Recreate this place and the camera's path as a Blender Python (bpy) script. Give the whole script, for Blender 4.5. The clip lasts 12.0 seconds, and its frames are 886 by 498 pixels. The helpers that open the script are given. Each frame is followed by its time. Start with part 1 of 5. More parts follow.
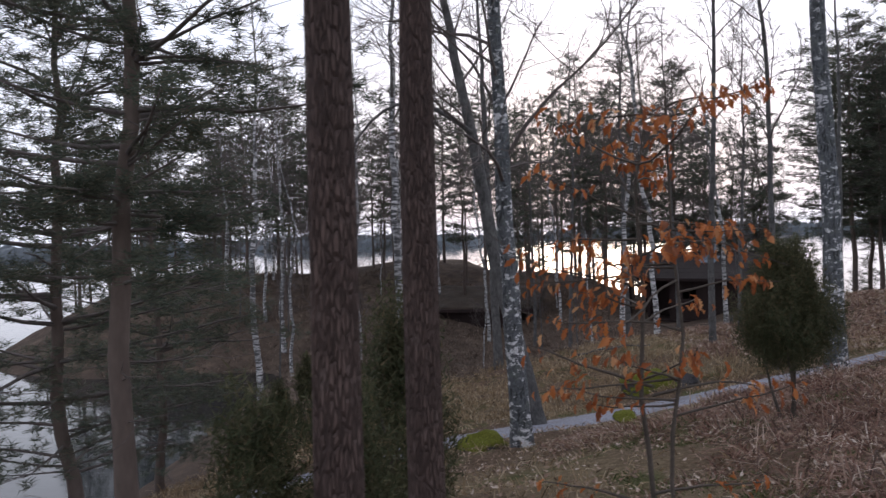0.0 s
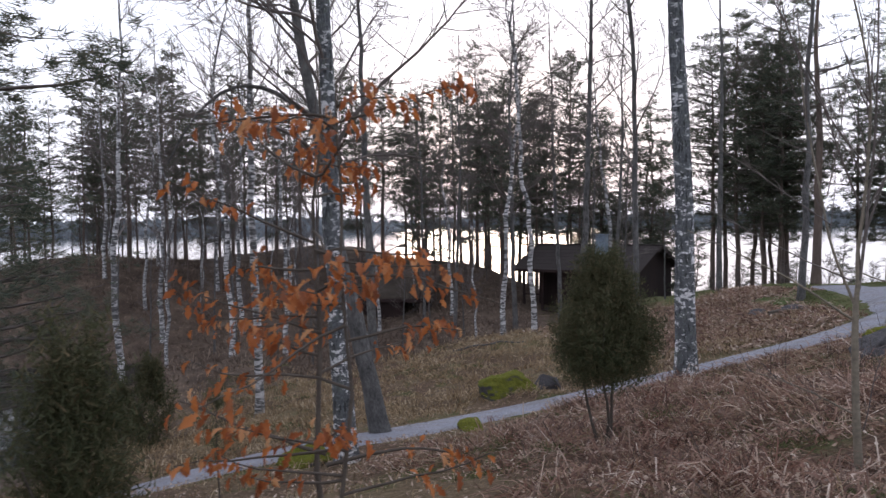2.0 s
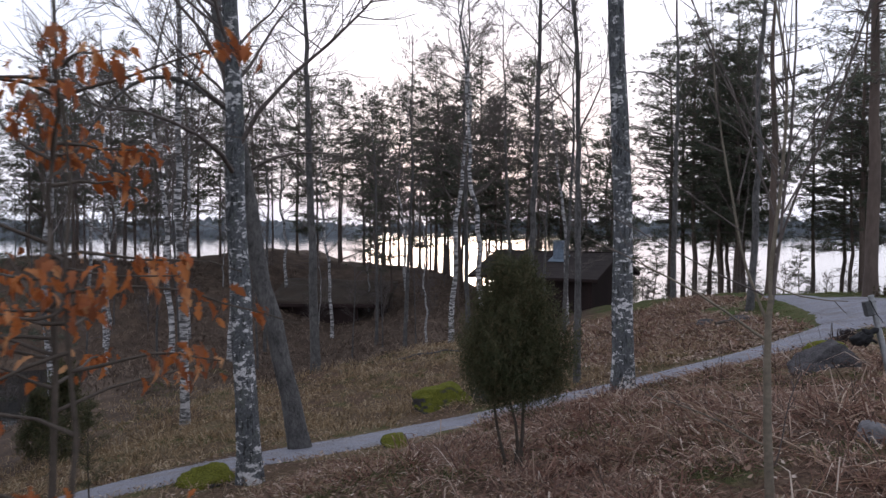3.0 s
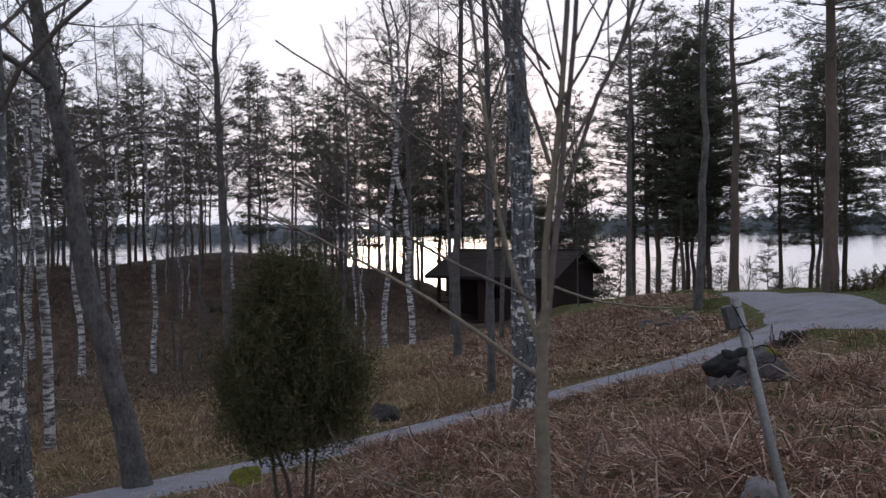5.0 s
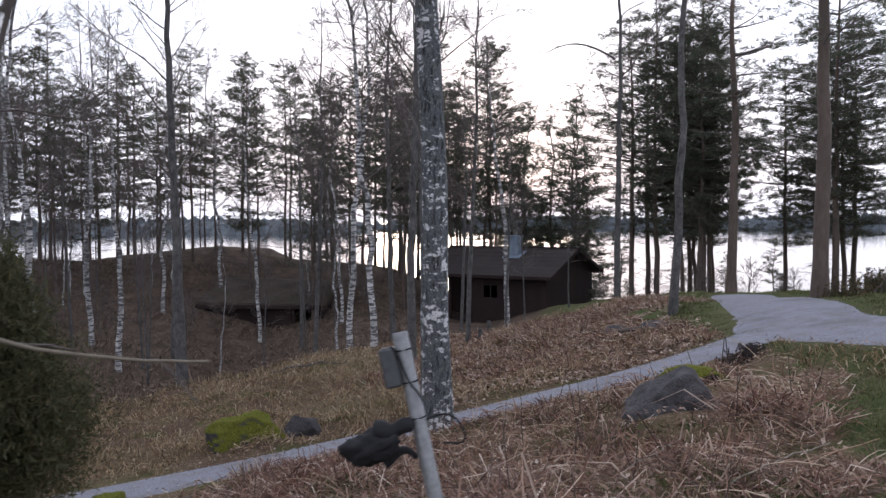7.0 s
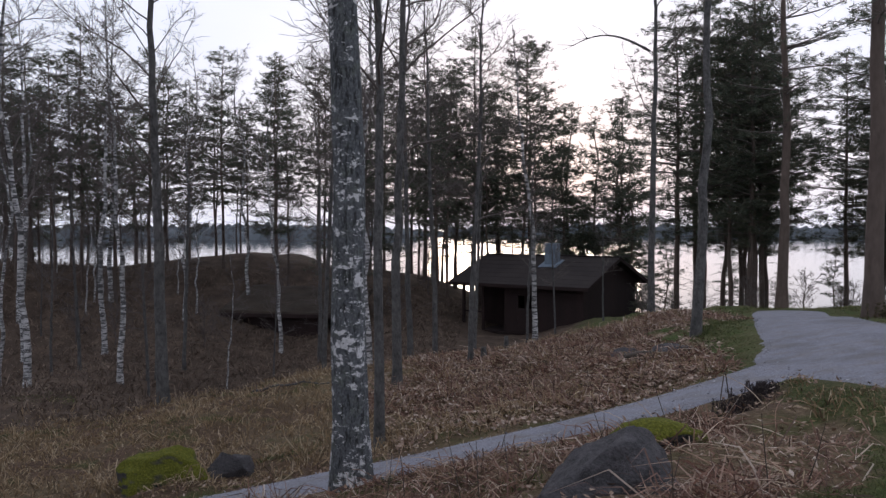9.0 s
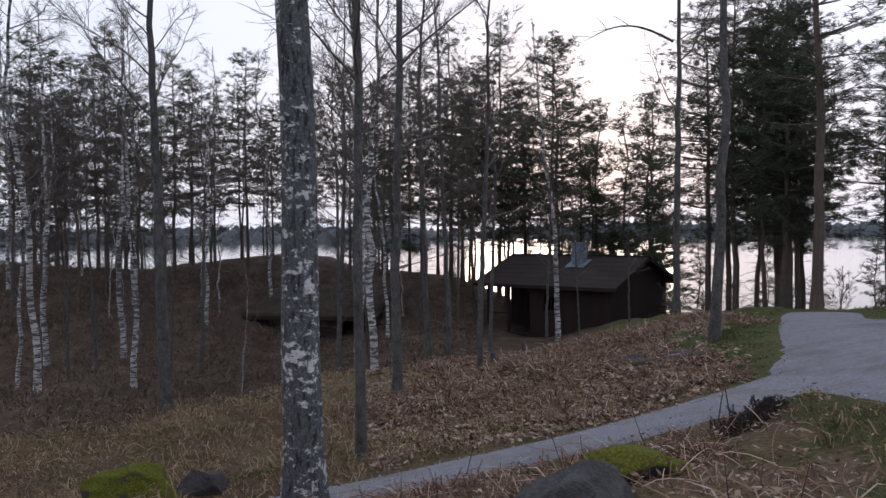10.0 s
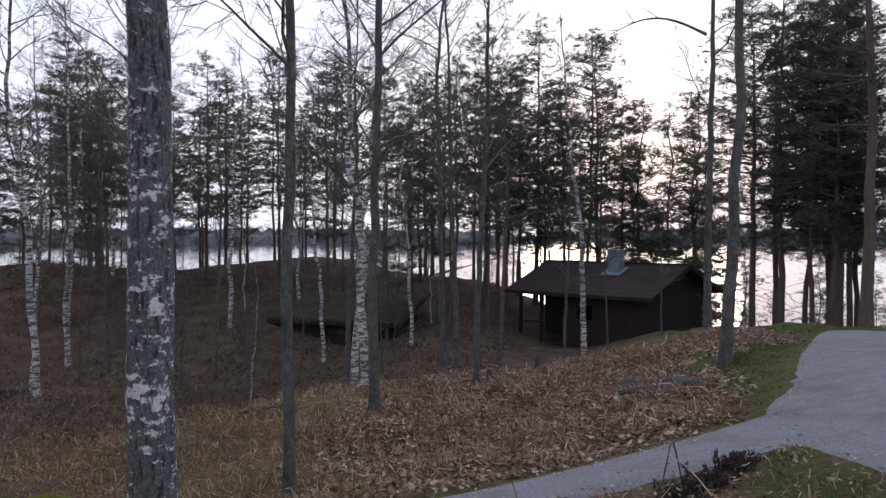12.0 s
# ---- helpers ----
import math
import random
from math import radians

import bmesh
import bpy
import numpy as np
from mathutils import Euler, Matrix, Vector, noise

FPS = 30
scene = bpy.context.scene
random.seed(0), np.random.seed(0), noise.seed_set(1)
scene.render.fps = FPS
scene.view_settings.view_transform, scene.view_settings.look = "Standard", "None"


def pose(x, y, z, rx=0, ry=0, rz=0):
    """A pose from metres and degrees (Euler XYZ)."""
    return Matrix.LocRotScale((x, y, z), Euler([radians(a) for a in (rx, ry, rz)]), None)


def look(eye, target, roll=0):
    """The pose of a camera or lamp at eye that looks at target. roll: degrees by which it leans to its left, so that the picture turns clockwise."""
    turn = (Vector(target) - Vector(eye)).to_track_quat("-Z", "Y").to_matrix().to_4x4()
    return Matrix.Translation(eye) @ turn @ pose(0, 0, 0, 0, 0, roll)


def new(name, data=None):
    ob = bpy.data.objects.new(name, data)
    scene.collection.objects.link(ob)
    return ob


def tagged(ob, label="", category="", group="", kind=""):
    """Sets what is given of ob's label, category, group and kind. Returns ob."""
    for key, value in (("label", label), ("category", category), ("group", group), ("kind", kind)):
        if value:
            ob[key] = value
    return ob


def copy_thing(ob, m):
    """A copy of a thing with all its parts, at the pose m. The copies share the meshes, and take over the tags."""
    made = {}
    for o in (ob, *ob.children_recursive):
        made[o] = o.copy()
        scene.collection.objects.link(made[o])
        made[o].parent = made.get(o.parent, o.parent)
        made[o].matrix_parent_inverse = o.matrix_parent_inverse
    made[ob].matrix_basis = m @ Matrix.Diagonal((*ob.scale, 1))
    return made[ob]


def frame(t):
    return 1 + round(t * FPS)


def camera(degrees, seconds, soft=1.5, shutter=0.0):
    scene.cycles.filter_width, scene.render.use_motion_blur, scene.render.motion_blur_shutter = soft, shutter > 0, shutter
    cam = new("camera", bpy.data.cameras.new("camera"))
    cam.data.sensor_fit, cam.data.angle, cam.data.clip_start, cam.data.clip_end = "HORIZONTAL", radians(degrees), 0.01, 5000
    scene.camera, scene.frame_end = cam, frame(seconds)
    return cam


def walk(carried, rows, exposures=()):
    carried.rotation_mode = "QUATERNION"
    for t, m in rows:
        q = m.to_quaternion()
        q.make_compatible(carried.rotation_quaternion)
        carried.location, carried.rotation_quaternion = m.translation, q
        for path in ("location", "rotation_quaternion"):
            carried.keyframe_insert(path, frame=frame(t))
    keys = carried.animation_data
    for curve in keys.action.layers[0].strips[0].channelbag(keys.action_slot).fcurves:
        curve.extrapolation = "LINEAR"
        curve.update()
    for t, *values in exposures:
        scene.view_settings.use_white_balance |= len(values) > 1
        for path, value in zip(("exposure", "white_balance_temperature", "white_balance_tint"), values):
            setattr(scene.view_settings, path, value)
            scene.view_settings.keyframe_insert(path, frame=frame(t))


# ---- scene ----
cam = camera(57.0, 12.0, 1.4, 0.3)
PATH = [
    (0, (-0.000, -0.000, 1.902), (-0.243, 1.985, 1.867), -1.80),
    (0.5, (0.288, 0.159, 1.953), (0.105, 2.150, 1.923), -1.56),
    (1, (0.552, 0.403, 1.993), (0.422, 2.398, 1.942), -0.60),
    (1.5, (0.833, 0.699, 2.027), (0.749, 2.696, 1.959), -0.19),
    (2, (1.135, 0.990, 2.065), (1.100, 2.988, 1.989), -0.65),
    (2.5, (1.447, 1.378, 2.055), (1.457, 3.377, 1.977), 0.04),
    (3.1, (1.864, 1.804, 2.034), (1.912, 3.802, 1.972), 0.07),
    (4.8, (3.278, 3.589, 1.899), (3.363, 5.587, 1.843), -0.68),
    (5.5, (3.792, 4.137, 1.855), (3.871, 6.133, 1.764), -0.90),
    (6, (4.154, 4.464, 1.858), (4.223, 6.460, 1.761), -0.40),
    (6.5, (4.518, 4.791, 1.842), (4.576, 6.789, 1.756), -0.18),
    (7, (4.914, 5.105, 1.843), (4.952, 7.103, 1.773), -0.20),
    (9, (6.338, 7.138, 1.806), (6.229, 9.135, 1.754), 0.06),
    (9.5, (6.640, 7.559, 1.794), (6.485, 9.553, 1.744), -0.24),
    (10, (6.960, 7.981, 1.799), (6.760, 9.971, 1.748), -0.47),
    (10.5, (7.291, 8.417, 1.809), (7.049, 10.401, 1.758), -0.34),
    (11.3, (7.749, 9.046, 1.816), (7.452, 11.023, 1.769), -0.06),
    (12, (8.086, 9.488, 1.848), (7.749, 11.459, 1.805), 0.20),
]
EXPOSURES = [(0.0, 0.1), (0.5, 0.25), (2.0, 0.4), (2.6, 0.3), (3.1, 0.0), (4.8, -0.27), (5.5, -0.20), (6.2, 0.07), (7.0, 0.37), (8.9, -0.20), (9.5, -0.22), (10.5, -0.15), (12.0, -0.05)]
walk(cam, [(t, look(eye, target, roll)) for t, eye, target, roll in PATH], EXPOSURES)

# ---- world, sun, exposure ----
SUN_AZ = 3.0          # degrees east of straight ahead
SUN_EL = 3.0
world = bpy.data.worlds.new("dusk_sky")
scene.world = world
world.use_nodes = True
wn, wl = world.node_tree.nodes, world.node_tree.links
wn.clear()
sky = wn.new("ShaderNodeTexSky")
sky.sky_type = 'NISHITA'
sky.sun_disc = False
sky.sun_elevation = radians(SUN_EL)
sky.sun_rotation = radians(SUN_AZ)
sky.air_density, sky.dust_density, sky.ozone_density = 1.0, 3.0, 1.5
bg_sky = wn.new("ShaderNodeBackground")
bg_sky.inputs["Strength"].default_value = 0.022
wl.new(sky.outputs[0], bg_sky.inputs["Color"])
# thin cloud veil over the whole sky
tc = wn.new("ShaderNodeTexCoord")
mp = wn.new("ShaderNodeMapping")
mp.inputs["Scale"].default_value = (1.0, 1.0, 3.5)
nz = wn.new("ShaderNodeTexNoise")
nz.inputs["Scale"].default_value = 2.2
nz.inputs["Detail"].default_value = 5
cr = wn.new("ShaderNodeValToRGB")
cr.color_ramp.elements[0].position, cr.color_ramp.elements[1].position = 0.3, 0.75
cr.color_ramp.elements[0].color, cr.color_ramp.elements[1].color = (0.82, 0.87, 1.03, 1), (0.95, 0.97, 1.12, 1)
wl.new(tc.outputs["Generated"], mp.inputs["Vector"])
wl.new(mp.outputs[0], nz.inputs["Vector"])
wl.new(nz.outputs[0], cr.inputs[0])
bg_veil = wn.new("ShaderNodeBackground")
bg_veil.inputs["Strength"].default_value = 0.92
wl.new(cr.outputs[0], bg_veil.inputs["Color"])
# the veil is brightest towards the low sun
toward = wn.new("ShaderNodeVectorMath")
toward.operation = 'DOT_PRODUCT'
toward.inputs[1].default_value = (math.sin(radians(SUN_AZ)), math.cos(radians(SUN_AZ)), 0.06)
wl.new(tc.outputs["Generated"], toward.inputs[0])
half = wn.new("ShaderNodeMapRange")
half.inputs["From Min"].default_value, half.inputs["From Max"].default_value = -1.0, 1.0
wl.new(toward.outputs["Value"], half.inputs["Value"])
power = wn.new("ShaderNodeMath")
power.operation = 'POWER'
power.inputs[1].default_value = 2.5
wl.new(half.outputs[0], power.inputs[0])
gain = wn.new("ShaderNodeMath")
gain.operation = 'MULTIPLY_ADD'
gain.inputs[1].default_value, gain.inputs[2].default_value = 0.34, 0.86
wl.new(power.outputs[0], gain.inputs[0])
wl.new(gain.outputs[0], bg_veil.inputs["Strength"])
add_sky = wn.new("ShaderNodeAddShader")
wl.new(bg_sky.outputs[0], add_sky.inputs[0])
wl.new(bg_veil.outputs[0], add_sky.inputs[1])
wout = wn.new("ShaderNodeOutputWorld")
wl.new(add_sky.outputs[0], wout.inputs["Surface"])

sun_data = bpy.data.lights.new("sun", 'SUN')
sun_data.energy, sun_data.angle, sun_data.color = 0.5, radians(15), (1.0, 0.80, 0.62)
sun = new("sun", sun_data)
az, el = radians(SUN_AZ), radians(SUN_EL + 2)
sun.matrix_world = look((0, 0, 30), (-math.sin(az) * math.cos(el), -math.cos(az) * math.cos(el), 30 - math.sin(el)))


# ---- materials ----
def material(name, rough=0.8, metal=0.0, spec=0.3):
    m = bpy.data.materials.new(name)
    m.use_nodes = True
    b = m.node_tree.nodes["Principled BSDF"]
    b.inputs["Roughness"].default_value = rough
    b.inputs["Metallic"].default_value = metal
    b.inputs["Specular IOR Level"].default_value = spec
    return m, m.node_tree.nodes, m.node_tree.links, b


def noise_node(n, l, scale, detail=4, stretch=(1, 1, 1), coords="Object", rough=0.55):
    t = n.new("ShaderNodeTexCoord")
    mpn = n.new("ShaderNodeMapping")
    mpn.inputs["Scale"].default_value = stretch
    x = n.new("ShaderNodeTexNoise")
    x.inputs["Scale"].default_value = scale
    x.inputs["Detail"].default_value = detail
    x.inputs["Roughness"].default_value = rough
    l.new(t.outputs[coords], mpn.inputs["Vector"])
    l.new(mpn.outputs[0], x.inputs["Vector"])
    return x.outputs["Fac"]


def ramp(n, l, fac, stops, interp='LINEAR'):
    r = n.new("ShaderNodeValToRGB")
    r.color_ramp.interpolation = interp
    e = r.color_ramp.elements
    while len(e) < len(stops):
        e.new(0.5)
    for k, (p, c) in zip(e, stops):
        k.position, k.color = p, (*c, 1)
    l.new(fac, r.inputs[0])
    return r.outputs[0]


def mix(n, l, fac, a, b, mode='MIX'):
    x = n.new("ShaderNodeMix")
    x.data_type, x.blend_type = 'RGBA', mode
    for sock, v in ((x.inputs[0], fac), (x.inputs[6], a), (x.inputs[7], b)):
        if isinstance(v, (int, float)):
            sock.default_value = v
        elif isinstance(v, tuple):
            sock.default_value = (*v, 1)
        else:
            l.new(v, sock)
    return x.outputs[2]


def bump(n, l, b, height, strength=0.5, dist=0.02):
    x = n.new("ShaderNodeBump")
    x.inputs["Strength"].default_value = strength
    x.inputs["Distance"].default_value = dist
    l.new(height, x.inputs["Height"])
    l.new(x.outputs[0], b.inputs["Normal"])


def two_scale(name, dark, light, big, small, rough=0.85, bump_s=0.4, bump_d=0.01, stretch=(1, 1, 1), spec=0.25, metal=0.0):
    m, n, l, b = material(name, rough, metal, spec)
    f1 = noise_node(n, l, big, 4, stretch)
    f2 = noise_node(n, l, small, 6, stretch)
    c1 = ramp(n, l, f1, [(0.3, dark), (0.7, light)])
    mid = tuple((d + q) / 2 for d, q in zip(dark, light))
    c2 = ramp(n, l, f2, [(0.3, tuple(0.55 * v for v in mid)), (0.7, tuple(min(1, 1.3 * v) for v in mid))])
    l.new(mix(n, l, 0.5, c1, c2), b.inputs["Base Color"])
    bump(n, l, b, f2, bump_s, bump_d)
    return m


def island(name, stops, rough=0.8, transl=0.0):
    """Colour varies piece by piece within one mesh."""
    m, n, l, b = material(name, rough, 0, 0.2)
    g = n.new("ShaderNodeNewGeometry")
    c = ramp(n, l, g.outputs["Random Per Island"], stops)
    f = noise_node(n, l, 1.3, 3)
    c2 = mix(n, l, 0.18, c, ramp(n, l, f, [(0.3, stops[0][1]), (0.7, stops[-1][1])]))
    l.new(c2, b.inputs["Base Color"])
    if transl:
        b.inputs["Transmission Weight"].default_value = 0
        b.inputs["Subsurface Weight"].default_value = 0
        tr = n.new("ShaderNodeBsdfTranslucent")
        l.new(c2, tr.inputs["Color"])
        ms = n.new("ShaderNodeMixShader")
        ms.inputs[0].default_value = transl
        l.new(b.outputs[0], ms.inputs[1])
        l.new(tr.outputs[0], ms.inputs[2])
        l.new(ms.outputs[0], n["Material Output"].inputs["Surface"])
    return m


def birch_bark():
    """White papery bark with dark cross bands, black fissured foot."""
    m, n, l, b = material("birch_bark", 0.7, 0, 0.3)
    bands = noise_node(n, l, 3.0, 6, (1.0, 1.0, 4.5), rough=0.7)
    patch = noise_node(n, l, 1.7, 5, (1.2, 1.2, 0.8))
    fine = noise_node(n, l, 26, 4, (1, 1, 2.5))
    white = ramp(n, l, fine, [(0.25, (0.40, 0.39, 0.40)), (0.7, (0.68, 0.67, 0.68))])
    dark = ramp(n, l, fine, [(0.3, (0.035, 0.035, 0.038)), (0.7, (0.12, 0.12, 0.12))])
    f = ramp(n, l, bands, [(0.46, (0, 0, 0)), (0.54, (1, 1, 1))])
    f2 = ramp(n, l, patch, [(0.42, (0, 0, 0)), (0.60, (1, 1, 1))])
    c = mix(n, l, f, white, dark)
    c = mix(n, l, mix(n, l, 0.55, (0, 0, 0), f2), c, dark)
    l.new(c, b.inputs["Base Color"])
    bump(n, l, b, bands, 0.5, 0.012)
    return m


def old_birch_bark():
    """Slate-grey bark of a big birch, with torn white paper between the plates."""
    m, n, l, b = material("old_birch_bark", 0.8, 0, 0.25)
    bars = noise_node(n, l, 7.5, 8, (1.0, 1.0, 1.7), rough=0.74)
    patch = noise_node(n, l, 2.1, 5, (1, 1, 0.8), rough=0.6)
    crack = noise_node(n, l, 24, 6, (1, 1, 0.22), rough=0.7)
    lichen = noise_node(n, l, 9.0, 5)
    fine = noise_node(n, l, 55, 5, (1, 1, 0.6))
    grey = ramp(n, l, fine, [(0.3, (0.04, 0.044, 0.05)), (0.7, (0.165, 0.175, 0.19))])
    grey = mix(n, l, mix(n, l, 0.16, (0, 0, 0), ramp(n, l, lichen, [(0.5, (0, 0, 0)), (0.65, (1, 1, 1))])), grey, (0.17, 0.20, 0.12))
    grey = mix(n, l, ramp(n, l, crack, [(0.40, (0.85, 0.85, 0.85)), (0.48, (0, 0, 0))]), grey, (0.018, 0.018, 0.02))
    white = ramp(n, l, fine, [(0.2, (0.45, 0.45, 0.47)), (0.8, (0.80, 0.79, 0.81))])
    both = n.new("ShaderNodeMath")
    both.operation = 'MULTIPLY_ADD'
    both.inputs[1].default_value = 0.45
    l.new(patch, both.inputs[0])
    l.new(bars, both.inputs[2])
    tco = n.new("ShaderNodeTexCoord")
    sep = n.new("ShaderNodeSeparateXYZ")
    l.new(tco.outputs["Object"], sep.inputs[0])
    foot = n.new("ShaderNodeMapRange")
    foot.inputs["From Min"].default_value, foot.inputs["From Max"].default_value = 0.3, 3.2
    foot.inputs["To Min"].default_value, foot.inputs["To Max"].default_value = 0.03, -0.01
    l.new(sep.outputs[2], foot.inputs["Value"])
    paper = n.new("ShaderNodeMath")
    paper.operation = 'ADD'
    l.new(both.outputs[0], paper.inputs[0])
    l.new(foot.outputs[0], paper.inputs[1])
    f = ramp(n, l, paper.outputs[0], [(0.785, (0, 0, 0)), (0.805, (1, 1, 1))])
    torn = noise_node(n, l, 16, 5, (1, 1, 0.16), rough=0.6)
    f = mix(n, l, ramp(n, l, torn, [(0.40, (1, 1, 1)), (0.46, (0, 0, 0))]), f, (0, 0, 0))
    l.new(mix(n, l, f, grey, white), b.inputs["Base Color"])
    bump(n, l, b, mix(n, l, 0.5, bars, crack), 1.0, 0.03)
    return m


def pine_bark():
    m, n, l, b = material("pine_bark", 0.9, 0, 0.2)
    t = n.new("ShaderNodeTexCoord")
    mpn = n.new("ShaderNodeMapping")
    mpn.inputs["Scale"].default_value = (70, 70, 13)
    v = n.new("ShaderNodeTexVoronoi")
    v.feature = 'DISTANCE_TO_EDGE'
    v.inputs["Scale"].default_value = 1.6
    l.new(t.outputs["Object"], mpn.inputs["Vector"])
    nzv = n.new("ShaderNodeTexNoise")
    nzv.inputs["Scale"].default_value = 0.8
    l.new(mpn.outputs[0], nzv.inputs["Vector"])
    l.new(mix(n, l, 0.35, mpn.outputs[0], nzv.outputs["Color"]), v.inputs["Vector"])
    plates = ramp(n, l, v.outputs["Distance"], [(0.0, (0, 0, 0)), (0.22, (1, 1, 1))])
    fine = noise_node(n, l, 30, 5, (1, 1, 0.35))
    col = ramp(n, l, fine, [(0.25, (0.06, 0.042, 0.038)), (0.55, (0.125, 0.085, 0.075)), (0.85, (0.24, 0.19, 0.175))])
    big = noise_node(n, l, 1.5, 4, (1, 1, 0.4))
    col = mix(n, l, 0.5, col, ramp(n, l, big, [(0.3, (0.06, 0.042, 0.04)), (0.7, (0.17, 0.115, 0.10))]))
    l.new(mix(n, l, mix(n, l, 0.45, (1, 1, 1), plates), (0.035, 0.026, 0.025), col), b.inputs["Base Color"])
    bump(n, l, b, mix(n, l, 0.35, plates, fine), 1.0, 0.025)
    return m


M_BIRCH, M_OLD_BIRCH, M_PINE_BARK = birch_bark(), old_birch_bark(), pine_bark()
M_PINE_FAR = two_scale("pine_trunk", (0.068, 0.057, 0.053), (0.18, 0.132, 0.110), 0.5, 9, stretch=(1, 1, 0.4), bump_d=0.02)
M_ALDER = two_scale("alder_bark", (0.022, 0.022, 0.023), (0.19, 0.185, 0.183), 7.5, 30, stretch=(1, 1, 0.55), bump_s=1.0, bump_d=0.04)
M_TWIG = two_scale("twig_bark", (0.075, 0.065, 0.063), (0.18, 0.152, 0.143), 3, 20)
M_ROWAN = two_scale("rowan_bark", (0.10, 0.085, 0.066), (0.25, 0.215, 0.17), 5, 40, rough=0.6, bump_d=0.003)
M_OAK_STEM = two_scale("oak_stem_bark", (0.045, 0.036, 0.03), (0.12, 0.10, 0.085), 6, 40, bump_d=0.003)
M_NEEDLE = island("pine_needles", [(0.0, (0.050, 0.068, 0.054)), (0.5, (0.088, 0.112, 0.084)), (0.82, (0.118, 0.128, 0.090)), (1.0, (0.18, 0.145, 0.105))], 0.6, 0.45)
M_JUNIPER = island("juniper_needles", [(0.0, (0.036, 0.044, 0.022)), (0.55, (0.070, 0.082, 0.040)), (0.92, (0.115, 0.105, 0.058)), (1.0, (0.18, 0.13, 0.075))], 0.7, 0.3)
M_OAK_LEAF = island("oak_leaves", [(0.0, (0.16, 0.042, 0.018)), (0.5, (0.38, 0.105, 0.03)), (0.8, (0.50, 0.17, 0.05)), (1.0, (0.66, 0.38, 0.20))], 0.55, 0.35)
M_DRY = island("dry_grass", [(0.0, (0.06, 0.04, 0.024)), (0.4, (0.20, 0.132, 0.072)), (0.75, (0.36, 0.255, 0.15)), (1.0, (0.58, 0.48, 0.35))], 0.8, 0.2)
M_BRACKEN = island("bracken", [(0.0, (0.036, 0.018, 0.014)), (0.4, (0.145, 0.064, 0.046)), (0.7, (0.28, 0.145, 0.105)), (0.88, (0.44, 0.31, 0.24)), (1.0, (0.70, 0.60, 0.52))], 0.8, 0.2)
M_STRAW = island("straw_stems", [(0.0, (0.12, 0.055, 0.036)), (0.4, (0.26, 0.14, 0.095)), (0.75, (0.42, 0.29, 0.205)), (1.0, (0.66, 0.55, 0.44))], 0.7)
M_GREEN = island("green_grass", [(0.0, (0.036, 0.052, 0.020)), (0.45, (0.072, 0.105, 0.034)), (0.75, (0.12, 0.145, 0.055)), (1.0, (0.21, 0.165, 0.09))], 0.7, 0.25)
M_UNDER = island("dark_undergrowth", [(0.0, (0.045, 0.034, 0.029)), (0.6, (0.12, 0.086, 0.068)), (1.0, (0.27, 0.21, 0.165))], 0.85)
M_LITTER = island("fallen_leaves", [(0.0, (0.08, 0.045, 0.03)), (0.4, (0.20, 0.12, 0.08)), (0.8, (0.34, 0.25, 0.19)), (1.0, (0.50, 0.42, 0.36))], 0.7)
M_HEATHER = island("heather", [(0.0, (0.022, 0.018, 0.02)), (0.7, (0.055, 0.042, 0.045)), (1.0, (0.10, 0.08, 0.07))], 0.8)
M_HEATH = island("heath_sprigs", [(0.0, (0.03, 0.028, 0.018)), (0.5, (0.06, 0.062, 0.032)), (0.85, (0.11, 0.085, 0.05)), (1.0, (0.20, 0.12, 0.075))], 0.8)
M_ROCK = two_scale("granite", (0.09, 0.09, 0.10), (0.24, 0.23, 0.24), 2.0, 28, bump_s=0.7, bump_d=0.02)
M_WOOD_DARK = two_scale("tarred_wood", (0.015, 0.011, 0.011), (0.042, 0.025, 0.024), 1.2, 30, stretch=(1, 1, 0.15), bump_d=0.004)
M_ROOF = two_scale("roof_felt", (0.022, 0.018, 0.018), (0.05, 0.041, 0.039), 0.8, 18, bump_d=0.004)
M_TURF = two_scale("turf_roof", (0.025, 0.02, 0.016), (0.07, 0.052, 0.038), 1.0, 14, bump_s=0.8, bump_d=0.04)
M_STEEL = two_scale("galvanised_steel", (0.17, 0.175, 0.185), (0.31, 0.315, 0.325), 8, 60, rough=0.5, metal=0.55, bump_d=0.0008)
M_SHEET = two_scale("sheet_metal", (0.13, 0.17, 0.22), (0.26, 0.32, 0.39), 2, 20, rough=0.5, metal=0.3, bump_d=0.001)
M_BLACK = two_scale("black_fabric", (0.008, 0.008, 0.010), (0.03, 0.03, 0.034), 12, 90, rough=0.75, bump_d=0.003)
M_GREYBOX = two_scale("grey_plastic", (0.05, 0.052, 0.058), (0.10, 0.104, 0.112), 6, 60, rough=0.5, bump_d=0.0005)
# pale blue-grey base colour carries the distance haze over the far trees
M_FAR_HAZE = two_scale("hazed_far_forest", (0.085, 0.100, 0.115), (0.135, 0.152, 0.17), 0.012, 0.12, bump_d=0.5)


